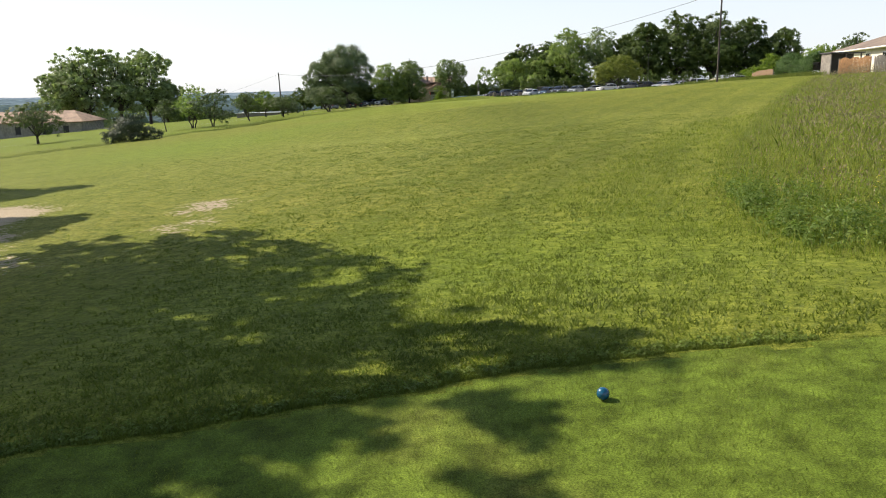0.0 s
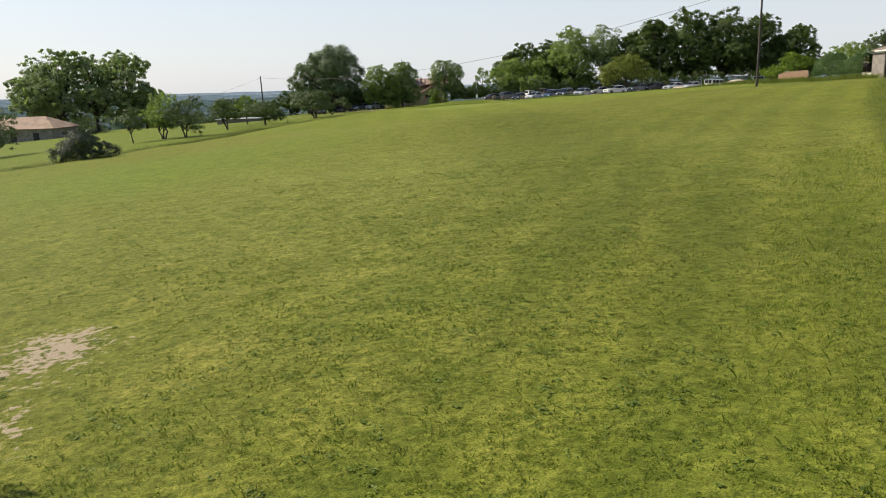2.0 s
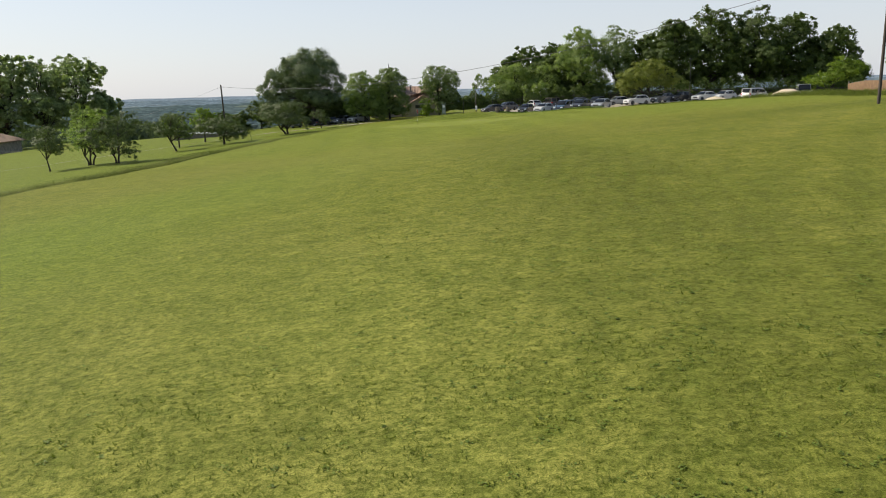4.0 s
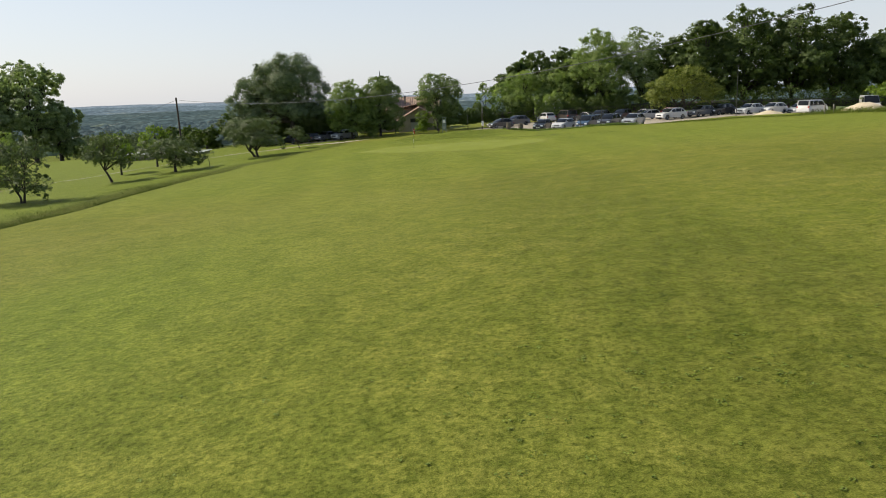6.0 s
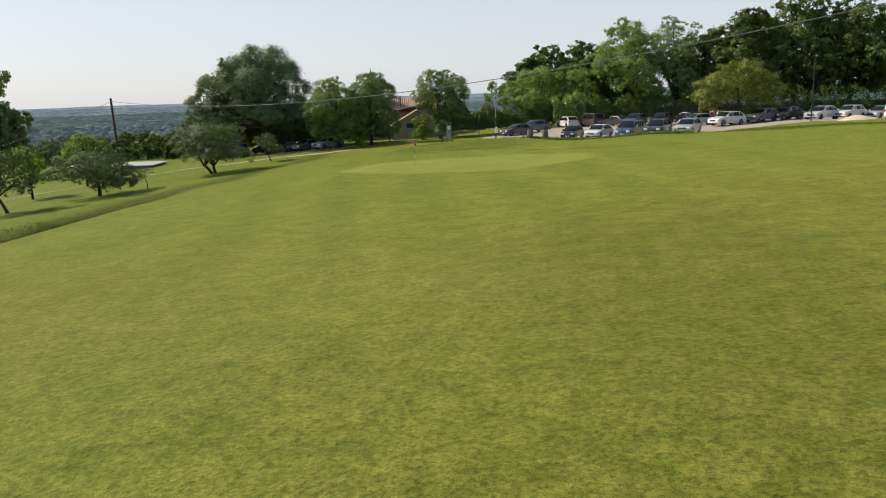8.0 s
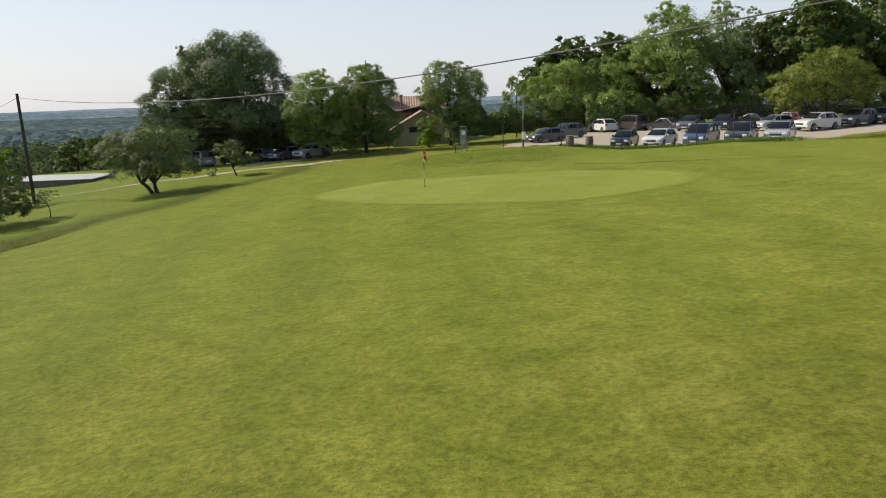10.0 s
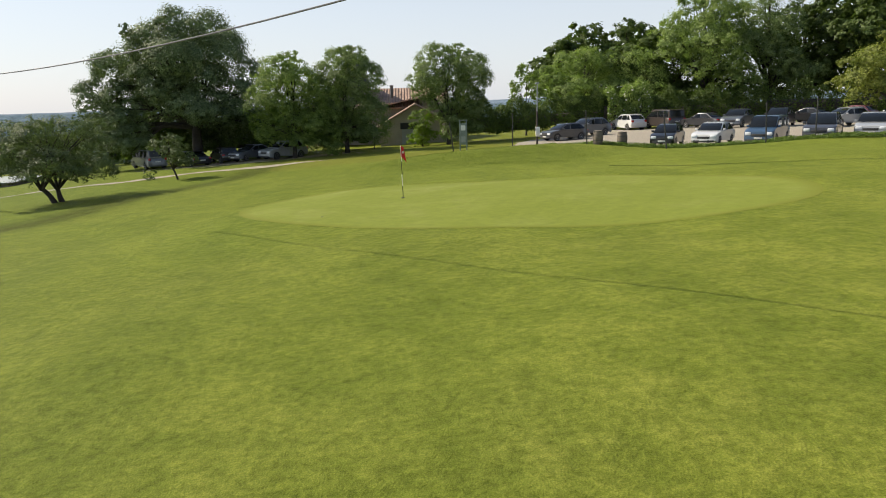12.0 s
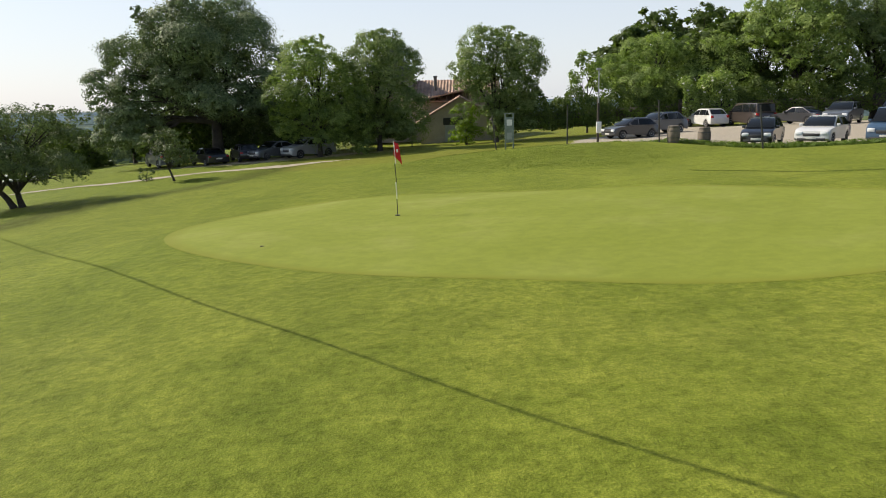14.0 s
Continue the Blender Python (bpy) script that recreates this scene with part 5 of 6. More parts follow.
CAR_KINDS = {  # length, width, height, bonnet height, windscreen foot, roof front, roof back, tail foot (from the front, as parts of the length), belt
    "city_car": (3.45, 1.60, 1.47, 0.86, 0.21, 0.44, 0.84, 0.975, 0.92),
    "hatchback": (4.0, 1.70, 1.47, 0.84, 0.24, 0.46, 0.82, 0.97, 0.92),
    "people_carrier": (4.4, 1.80, 1.66, 0.94, 0.18, 0.42, 0.86, 0.98, 1.00),
    "off_roader": (4.4, 1.82, 1.64, 0.98, 0.25, 0.45, 0.82, 0.965, 1.04),
    "estate_car": (4.45, 1.76, 1.52, 0.86, 0.25, 0.46, 0.86, 0.98, 0.93),
    "saloon_car": (4.6, 1.78, 1.45, 0.86, 0.27, 0.46, 0.68, 0.86, 0.93),
    "small_van": (4.35, 1.80, 1.82, 0.98, 0.17, 0.38, 0.965, 0.99, 1.08),
    "minibus": (4.95, 1.94, 1.97, 1.06, 0.12, 0.32, 0.965, 0.985, 1.15),
    "panel_van": (5.3, 2.05, 2.35, 1.15, 0.14, 0.32, 0.97, 0.985, 1.25),
}


def car(kind, x, y, turn, col, label, lift=0.025):
    """A parked car with its nose towards -y before it is turned."""
    L, W, H, hood, ws, rf, rb, tf, belt = CAR_KINDS[kind]
    t = thing(kind, x, y, ground_at(x, y) + lift, label, "car" if "van" not in kind and kind != "minibus" else "van", "parked cars", turn=turn)
    body_m = paint(col)
    half, wr = L / 2, 0.31 if H < 1.6 else 0.345
    fx, rx = -half + 0.19 * L, half - 0.19 * L     # wheel centres along the length
    clear = 0.22

    def side(shrink):
        """Outline of the lower body in the length-height plane."""
        k = 1 - shrink
        pts = [(-half * k, 0.34), (-half * k, hood * 0.62), (-half * 0.965 * k, hood * 0.86), (-half * 0.86 * k, hood * 0.965), (-half + ws * L, belt - shrink * 0.5)]
        pts += [(0, belt + 0.012), (half * 0.62, belt + 0.025 - shrink * 0.5)]
        pts += [(half * 0.93 * k, belt + (0.0 if tf < 0.9 else 0.02) - shrink), (half * k, belt * 0.8), (half * k, 0.38), (half * 0.96 * k, clear + 0.06)]
        for cx in (rx, fx):
            for a in range(0, 181, 20):
                pts.append((cx + math.cos(radians(a)) * (wr + 0.055), max(clear, wr + math.sin(radians(a)) * (wr + 0.055))))
            pts.append((cx - wr - 0.07, clear))
        pts.append((-half * 0.96 * k, clear + 0.04))
        return pts
    bm = bmesh.new()
    secs = [[(w, p[0], p[1]) for p in side(k)] for w, k in ((-W / 2, 0.05), (-W / 2 + 0.025, 0.024), (-W / 2 + 0.16, 0.006), (-W / 4, 0.0), (W / 4, 0.0), (W / 2 - 0.16, 0.006), (W / 2 - 0.025, 0.024), (W / 2, 0.05))]
    loft(bm, secs)
    body = part("body", bm, body_m, t)
    # cabin
    wb, wt = W / 2 - 0.05, W / 2 - (0.2 if H < 1.75 else 0.13)
    foot_f, foot_r = -half + ws * L, -half + tf * L
    top_f, top_r = -half + rf * L, -half + rb * L
    ring = [(foot_f, belt - 0.03, wb), (top_f, H - 0.05, wt + 0.02), (top_f + 0.25, H - 0.005, wt - 0.06), ((top_f + top_r) / 2, H, wt - 0.07), (top_r - 0.2, H - 0.02, wt - 0.06), (top_r, H - 0.07, wt + 0.01), (foot_r, belt - 0.02, wb - 0.02)]
    bm = bmesh.new()
    lv = [bm.verts.new((-w, yy, z)) for yy, z, w in ring]
    rv = [bm.verts.new((w, yy, z)) for yy, z, w in ring]
    for k in range(len(ring) - 1):
        bm.faces.new((lv[k], lv[k + 1], rv[k + 1], rv[k]))
    for vs in (lv, rv):
        bm.faces.new((vs[0], vs[1], vs[5], vs[6]))
        bm.faces.new(vs[1:6])
    bm.faces.new((lv[0], rv[0], rv[-1], lv[-1]))
    bmesh.ops.bevel(bm, geom=bm.edges[:], offset=0.045, segments=2, affect="EDGES", profile=0.6)
    part("cabin", bm, body_m, t)

    def pane(name, corners, push):
        c = [Vector(p) for p in corners]
        n = (c[1] - c[0]).cross(c[2] - c[0]).normalized()
        if n.dot(push) < 0:
            n = -n
        b = bmesh.new()
        mid = sum(c, Vector()) / len(c)
        outer = [b.verts.new(p + n * 0.006) for p in c]
        inner = [b.verts.new(mid + (p - mid) * 0.97 + n * 0.014) for p in c]
        for k in range(len(c)):
            b.faces.new((outer[k], outer[(k + 1) % len(c)], inner[(k + 1) % len(c)], inner[k]))
        b.faces.new(inner)
        return part(name, b, M_GLASS, t)

    def at(yy, z, s):
        f = (z - belt) / (H - 0.06 - belt)
        return Vector((s * (wb + (wt - wb) * f), yy, z))
    zl, zh = belt + 0.035, H - 0.115
    ff, fr = lambda z: foot_f + (top_f - foot_f) * (z - belt) / (H - 0.05 - belt), lambda z: foot_r + (top_r - foot_r) * (z - belt) / (H - 0.07 - belt)
    wsx = 0.965
    pane("windscreen", [Vector((-at(0, zl, 1).x * wsx, ff(zl), zl)), Vector((at(0, zl, 1).x * wsx, ff(zl), zl)), Vector((at(0, zh + 0.03, 1).x * wsx, ff(zh + 0.03), zh + 0.03)), Vector((-at(0, zh + 0.03, 1).x * wsx, ff(zh + 0.03), zh + 0.03))], Vector((0, -1, 0.3)))
    if kind != "panel_van":
        pane("rear_window", [Vector((-wb * 0.84, fr(zl + 0.06), zl + 0.06)), Vector((wb * 0.84, fr(zl + 0.06), zl + 0.06)), Vector((wt * 0.88, fr(zh), zh)), Vector((-wt * 0.88, fr(zh), zh))], Vector((0, 1, 0.3)))
    cuts = [ff(zl) + 0.14, -half + 0.535 * L, -half + 0.76 * L, fr(zl) - 0.2]
    if kind == "panel_van":
        cuts = cuts[:2]
    if kind == "saloon_car" or kind == "hatchback" or kind == "city_car":
        cuts = [cuts[0], -half + 0.54 * L, fr(zl) - 0.14]
    for s in (-1, 1):
        for k in range(len(cuts) - 1):
            y0, y1 = cuts[k] + 0.03, cuts[k + 1] - 0.03
            t0 = max(y0, ff(zh) + 0.16) if k == 0 else y0
            t1 = min(y1, fr(zh) - 0.14) if k == len(cuts) - 2 else y1
            pane("side_window", [at(y0, zl, s), at(y1, zl, s), at(t1, zh, s), at(t0, zh, s)], Vector((s, 0, 0)))
    for s in (-1, 1):
        b = bmesh.new()
        box(b, s * (W / 2 - 0.25) - 0.18, s * (W / 2 - 0.25) + 0.18, -half - 0.018, -half + 0.26, hood * 0.62, hood * 0.83, 0.045)
        part("headlight", b, M_LAMPGLASS, t, "clear headlight")
        b = bmesh.new()
        tall = 0.34 if H > 1.6 else 0.2
        box(b, s * (W / 2 - 0.15) - 0.11, s * (W / 2 - 0.15) + 0.11, half - 0.16, half + 0.008, belt * 0.8 - 0.02, belt * 0.8 + tall * 0.6, 0.03)
        part("tail_light", b, M_TAIL, t, "red tail light")
        b = bmesh.new()
        box(b, s * (W / 2 + 0.06) - 0.09, s * (W / 2 + 0.06) + 0.09, foot_f + 0.3, foot_f + 0.42, belt - 0.0, belt + 0.15, 0.03)
        part("mirror", b, body_m, t)
    b = bmesh.new()
    box(b, -W * 0.24, W * 0.24, -half - 0.014, -half + 0.1, hood * 0.55, hood * 0.72, 0.02)
    part("grille", b, M_TRIM, t, "dark grille")
    b = bmesh.new()
    box(b, -W * 0.4, W * 0.4, -half - 0.016, -half + 0.12, 0.23, 0.37, 0.03)
    part("bumper_trim", b, M_TRIM, t, "black lower bumper")
    for s, zz in ((-1, hood * 0.38), (1, belt * 0.62)):
        b = bmesh.new()
        box(b, -0.25, 0.25, s * (half + 0.012) - 0.01, s * (half + 0.012) + 0.01, zz, zz + 0.11, 0.004)
        part("number_plate", b, M_PLATE, t, "pale number plate")
    for s in (-1, 1):
        for cx in (fx, rx):
            b = bmesh.new()
            w0 = W / 2 - 0.21
            lathe(b, [(wr * 0.62, w0), (wr * 0.94, w0), (wr, w0 + 0.03), (wr, w0 + 0.17), (wr * 0.95, w0 + 0.2), (wr * 0.66, w0 + 0.205)], 18, "y")
            bmesh.ops.rotate(b, verts=b.verts[:], matrix=Matrix.Rotation(radians(-90 * s), 3, "Z"))
            bmesh.ops.translate(b, verts=b.verts[:], vec=(0, cx, wr))
            wh = part("wheel", b, M_RUBBER, t)
            b = bmesh.new()
            lathe(b, [(wr * 0.66, w0 + 0.19), (wr * 0.63, w0 + 0.212), (wr * 0.5, w0 + 0.2), (wr * 0.16, w0 + 0.205), (wr * 0.12, w0 + 0.215)], 14, "y")
            bmesh.ops.rotate(b, verts=b.verts[:], matrix=Matrix.Rotation(radians(-90 * s), 3, "Z"))
            bmesh.ops.translate(b, verts=b.verts[:], vec=(0, cx, wr))
            part("rim", b, M_RIM, wh, "grey metal rim")
    return t


SILVER, WHITE, BLACKC, DARK, BLUE, STEEL, REDC, BROWN, NAVY = (0.34, 0.35, 0.36), (0.58, 0.58, 0.57), (0.011, 0.012, 0.014), (0.045, 0.045, 0.05), (0.035, 0.07, 0.12), (0.095, 0.105, 0.12), (0.10, 0.012, 0.014), (0.05, 0.04, 0.035), (0.03, 0.045, 0.08)


def place_cars():
    # front row
    car("city_car", 11.9, 121.7, -32, BLACKC, "small black hatchback parked nose to the meadow")
    car("hatchback", 14.0, 120.9, -40, WHITE, "white hatchback parked nose to the meadow")
    car("small_van", 16.5, 120.2, -40, BLUE, "blue family van parked nose to the meadow")
    car("people_carrier", 18.1, 117.9, -36, DARK, "dark grey people carrier parked nose to the meadow")
    car("estate_car", 20.6, 118.0, -36, SILVER, "silver estate car parked nose to the meadow")
    # by the fence
    car("hatchback", 8.6, 132.4, -66, DARK, "dark grey hatchback parked side on")
    car("off_roader", 10.9, 135.4, -62, STEEL, "blue-grey off-roader behind a dark hatchback")
    # second row
    car("off_roader", 16.0, 143.0, -165, WHITE, "white off-roader seen from behind")
    car("minibus", 18.5, 141.6, -168, BROWN, "dark brown van seen from behind")
    car("saloon_car", 20.4, 138.4, -150, DARK, "dark grey saloon seen from behind")
    car("off_roader", 21.2, 134.4, -40, STEEL, "grey off-roader in the second row")
    car("people_carrier", 23.6, 133.2, -40, BLACKC, "black people carrier in the second row")
    car("saloon_car", 27.4, 136.4, -150, BLACKC, "black saloon at the back of the car park")
    car("hatchback", 30.2, 135.6, -150, REDC, "dark red hatchback at the back of the car park")
    # row by the golden tree
    car("hatchback", 25.3, 128.4, -75, SILVER, "silver hatchback half hidden by a white car")
    car("off_roader", 27.1, 125.6, -70, WHITE, "white off-roader parked side on")
    car("off_roader", 31.0, 127.0, -64, STEEL, "grey off-roader under the golden tree")
    car("off_roader", 33.6, 127.6, -66, BLACKC, "black off-roader in the row under the oaks")
    car("saloon_car", 34.9, 129.6, -64, NAVY, "dark blue saloon in the row under the oaks")
    car("off_roader", 36.4, 126.4, -62, WHITE, "white off-roader in the row under the oaks")
    car("off_roader", 39.2, 126.6, -62, WHITE, "white off-roader in the row under the oaks")
    car("estate_car", 42.6, 127.2, -62, SILVER, "silver estate car in the row under the oaks")
    car("minibus", 41.4, 122.2, 122, WHITE, "white passenger van near a sand heap")
    car("panel_van", 47.8, 122.4, -22, WHITE, "white panel van beside a sand heap")
    # under the chestnut
    car("off_roader", -10.7, 136.8, -44, SILVER, "pale silver off-roader in the shade of trees", 0.0)
    car("saloon_car", -13.0, 137.2, -38, STEEL, "dark silver saloon in the shade of trees", 0.0)
    car("hatchback", -15.0, 137.4, -150, BLACKC, "black hatchback under the chestnut", 0.0)
    car("saloon_car", -17.3, 137.2, -140, BLACKC, "black saloon under the chestnut", 0.0)
    car("small_van", -20.5, 137.6, -140, (0.16, 0.165, 0.17), "grey small van half hidden under the chestnut", 0.0)


# ---- small things ----
def place_small_things():
    gz = ground_at
    # tee marker
    bm = bmesh.new()
    bmesh.ops.create_uvsphere(bm, u_segments=28, v_segments=18, radius=0.058)
    for v in bm.verts:
        if v.co.z < -0.05:
            v.co.z = -0.05
    me = bpy.data.meshes.new("tee_marker")
    for f in bm.faces:
        f.smooth = True
    bm.to_mesh(me)
    bm.free()
    me.materials.append(M_BALL)
    ob = tagged(new("tee_marker", me), "glossy dark blue ball marking the tee", "tee marker")
    ob.location = (1.07 * PLAN, 4.78 * PLAN, gz(1.07, 4.78) + 0.015 + 0.05)
    # flagstick
    t = thing("flagstick", -1.87, 105.7, gz(-1.87, 105.7) + 0.02, "thin banded flagstick with a limp red flag in the green", "flagstick")
    t.scale = (1.13,) * 3
    for z0, z1, m, lab in ((-0.02, 0.41, M_BLACK, "black band"), (0.41, 0.82, M_WHITE, "white band"), (0.82, 1.28, M_BLACK, "black band"), (1.28, 1.85, M_WHITE, "white band")):
        part("pole_band", tube(bmesh.new(), [(0, 0, z0), (-0.012 * z0, 0, (z0 + z1) / 2), (-0.02 * z1, 0, z1)], [0.011] * 3, 8), m, t, lab)
    bm = bmesh.new()
    nu, nv = 9, 10
    grid = []
    for i in range(nu):
        row = []
        for j in range(nv):
            u, v = i / (nu - 1), j / (nv - 1)
            xx = (0.02 + u * 0.18) * (0.55 + 0.45 * v) - 0.1 * v * (1 - u) * 0.3
            row.append(bm.verts.new((xx - 0.035, 0.035 * math.sin(u * 7 + v * 3) * u, 1.83 - v * (0.34 + 0.18 * u) - u * 0.06)))
        grid.append(row)
    for i in range(nu - 1):
        for j in range(nv - 1):
            bm.faces.new((grid[i][j], grid[i + 1][j], grid[i + 1][j + 1], grid[i][j + 1]))
    flag = part("flag", bm, M_FLAG, t, "red cloth flag")
    sol = flag.modifiers.new("cloth", "SOLIDIFY")
    sol.thickness = 0.004
    bm = box(bmesh.new(), 0.03, 0.075, -0.024, -0.018, 1.56, 1.64)
    part("emblem", bm, M_WHITE, t, "white mark on the flag")
    bm = lathe(bmesh.new(), [(0.054, -0.03), (0.062, -0.03), (0.062, 0.006), (0.054, 0.006)], 20)
    part("hole_cup", bm, M_DARK, t, "dark rim of the hole")
    # worn scrap of turf on the green
    bm = bmesh.new()
    bmesh.ops.create_icosphere(bm, subdivisions=2, radius=0.03)
    for v in bm.verts:
        v.co = Vector((v.co.x * 1.8, v.co.y * 1.1, v.co.z * 0.35)) * (1 + 0.3 * noise.noise(v.co * 20))
    me = bpy.data.meshes.new("turf_clod")
    bm.to_mesh(me)
    bm.free()
    me.materials.append(M_BARK)
    ob = tagged(new("turf_clod", me), "small dark clod of turf lying on the green", "clod")
    ob.location = (-4.02 * PLAN, 102.68 * PLAN, gz(-4.02, 102.68) + 0.012)
    # telegraph poles and their cable
    tops = []
    for x, y, top, r, lean in ((-25.3, 118.3, 6.56, 0.13, -0.18), (24.6, 68.3, 12.93, 0.105, 0.07)):
        z0 = gz(x, y)
        t = thing("telegraph_pole", x, y, z0, "weathered brown wooden telegraph pole carrying a cable", "pole", "telegraph poles")
        hh = top - z0
        part("shaft", tube(bmesh.new(), [(0, 0, -0.3), (lean * 0.5, 0, hh * 0.5), (lean, 0, hh)], [r * 1.15, r, r * 0.82], 12), M_POLEWOOD, t)
        part("bracket", tube(bmesh.new(), [(lean, -0.14, hh - 0.3), (lean, 0.14, hh - 0.3)], [0.018, 0.018], 6), M_METAL, t, "small metal bracket")
        tops.append(Vector((x * PLAN + lean, y * PLAN, top - 0.3)))

    def cable(a, b, sag, r, label):
        pts = [a.lerp(b, k / 40) - Vector((0, 0, 4 * sag * (k / 40) * (1 - k / 40))) for k in range(41)]
        bm = tube(bmesh.new(), pts, [r] * 41, 6)
        me = bpy.data.meshes.new("cable")
        bm.to_mesh(me)
        bm.free()
        me.materials.append(M_WIRE)
        tagged(new("cable", me), label, "cable")
    cable(tops[0], tops[1], 3.18, 0.022, "dark telephone cable slung over the meadow")
    cable(tops[0], Vector((-73.4, 156.5, -2.6)) * PLAN, 2.0, 0.014, "thin cable slung to the barn")
    # lamp poles by the car park
    t = thing("camera_pole", 5.9, 127.0, gz(5.9, 127.0), "thin pole with a pale box beside the car park", "pole")
    t.scale = (PLAN,) * 3
    part("lower_post", tube(bmesh.new(), [(0, 0, -0.1), (0, 0, 2.35)], [0.065, 0.06], 10), M_POLEWOOD, t)
    part("upper_tube", tube(bmesh.new(), [(0.0, -0.05, 2.1), (0.01, -0.05, 3.7)], [0.035, 0.03], 8), M_METAL, t, "pale metal tube")
    part("box", box(bmesh.new(), -0.1, 0.14, -0.2, -0.06, 0.65, 1.2, 0.02), M_WHITE, t, "white box")
    part("lamp", box(bmesh.new(), -0.1, 0.1, -0.24, 0.08, 3.66, 3.76, 0.02), M_METAL, t, "small lamp head")
    t = thing("lamp_post", 32.6, 121.2, gz(32.6, 121.2), "thin dark metal lamp post in the car park", "lamp post")
    t.scale = (PLAN,) * 3
    part("shaft", tube(bmesh.new(), [(0, 0, -0.1), (0, 0, 2.5), (0, 0, 5.3)], [0.045, 0.038, 0.03], 10), M_POSTMETAL, t)
    part("lamp_head", box(bmesh.new(), -0.09, 0.09, -0.3, 0.06, 5.26, 5.32, 0.02), M_POSTMETAL, t, "flat lamp head")
    # sign
    t = thing("tee_sign", 1.6, 128.0, gz(1.6, 128.0), "narrow upright notice board in a grey-green frame", "sign")
    t.scale = (PLAN,) * 3
    for s in (-1, 1):
        part("post", box(bmesh.new(), s * 0.2 - 0.035, s * 0.2 + 0.035, -0.035, 0.035, -0.1, 1.78, 0.008), M_PANEL, t)
    part("board", box(bmesh.new(), -0.165, 0.165, -0.012, 0.012, 0.35, 1.62, 0.004), M_PANEL, t)
    part("notice", box(bmesh.new(), -0.13, 0.13, -0.02, -0.014, 1.2, 1.5), M_WHITE, t, "pale notice sheet")
    part("lower_notice", box(bmesh.new(), -0.13, 0.13, -0.02, -0.014, 0.5, 0.85), M_TARP, t, "pale notice sheet")
    part("cap", box(bmesh.new(), -0.26, 0.26, -0.06, 0.06, 1.78, 1.83, 0.01), M_PANEL, t)
    # posts along the car park
    for x, y, hh, lean in ((0.9, 126.0, 1.75, -0.22), (4.05, 124.2, 1.95, 0.02), (7.7, 122.0, 1.75, -0.08), (11.0, 119.2, 1.65, -0.2), (15.0, 117.2, 1.8, -0.06), (16.9, 116.4, 1.85, 0.02), (-4.3, 139.0, 1.9, 0.03)):
        t = thing("fence_post", x, y, gz(x, y), "thin dark metal post at the edge of the car park", "post", "posts along the car park")
        t.scale = (PLAN,) * 3
        part("shaft", tube(bmesh.new(), [(0, 0, -0.15), (lean * 0.5, 0, hh * 0.5), (lean, 0, hh)], [0.034, 0.032, 0.03], 8), M_POSTMETAL, t)
        part("cap", tube(bmesh.new(), [(lean, 0, hh), (lean, 0, hh + 0.03)], [0.042, 0.036], 8), M_POSTMETAL, t)
    for x, y in ((33.0, 104.5), (34.0, 104.9)):
        t = thing("gate_post", x, y, gz(x, y), "short pale wooden post on the verge", "post", "posts on the verge")
        part("shaft", box(bmesh.new(), -0.06, 0.06, -0.06, 0.06, -0.1, 0.95, 0.012), M_GREYWOOD, t)
        part("cap", box(bmesh.new(), -0.075, 0.075, -0.075, 0.075, 0.95, 0.99, 0.01), M_GREYWOOD, t)
    # barrels
    for x, y in ((8.25, 121.9), (9.6, 122.1)):
        t = thing("barrel", x, y, gz(x, y) + 0.02, "weathered grey-brown oak barrel with iron hoops", "barrel", "barrels")
        part("staves", lathe(bmesh.new(), [(0.28, 0), (0.3, 0.1), (0.345, 0.31), (0.355, 0.47), (0.345, 0.63), (0.3, 0.84), (0.28, 0.94)], 24), M_BARREL, t)
        for z, r in ((0.06, 0.295), (0.26, 0.338), (0.63, 0.342), (0.84, 0.297)):
            part("hoop", lathe(bmesh.new(), [(r - 0.01, z), (r + 0.01, z), (r + 0.012, z + 0.05), (r - 0.006, z + 0.05)], 24), M_HOOP, t, "iron hoop")
    # sand heaps
    for x, y, r, hh, s in ((39.2, 109.0, 2.6, 0.9, 3), (34.4, 117.5, 1.9, 0.5, 4)):
        bm = bmesh.new()
        bmesh.ops.create_grid(bm, x_segments=26, y_segments=26, size=r * 1.15)
        for v in bm.verts:
            q = v.co.length / r
            v.co.z = hh * max(-0.1, math.cos(min(q, 1.15) * 1.57)) * (1 + 0.25 * noise.noise(Vector((v.co.x, v.co.y, s)) * 0.9)) + 0.05 * noise.noise(Vector((v.co.x, v.co.y, s)) * 3)
            v.co.z += gz(x + v.co.x / PLAN, y + v.co.y / PLAN) - gz(x, y)
        me = bpy.data.meshes.new("sand_heap")
        for f in bm.faces:
            f.smooth = True
        bm.to_mesh(me)
        bm.free()
        me.materials.append(M_SAND)
        ob = tagged(new("sand_mound", me), "mound of pale sand beside the car park", "sand", "sand heaps")
        ob.location = (x * PLAN, y * PLAN, gz(x, y))


# ---- buildings ----
def slab_roof(bm, corners, thick):
    """A sloping slab from four corners."""
    c = [Vector(p) for p in corners]
    n = (c[1] - c[0]).cross(c[3] - c[0]).normalized()
    if n.z < 0:
        n = -n
    lo = [bm.verts.new(p) for p in c]
    hi = [bm.verts.new(p + n * thick) for p in c]
    for k in range(4):
        bm.faces.new((lo[k], lo[(k + 1) % 4], hi[(k + 1) % 4], hi[k]))
    bm.faces.new(lo[::-1])
    bm.faces.new(hi)
    return bm


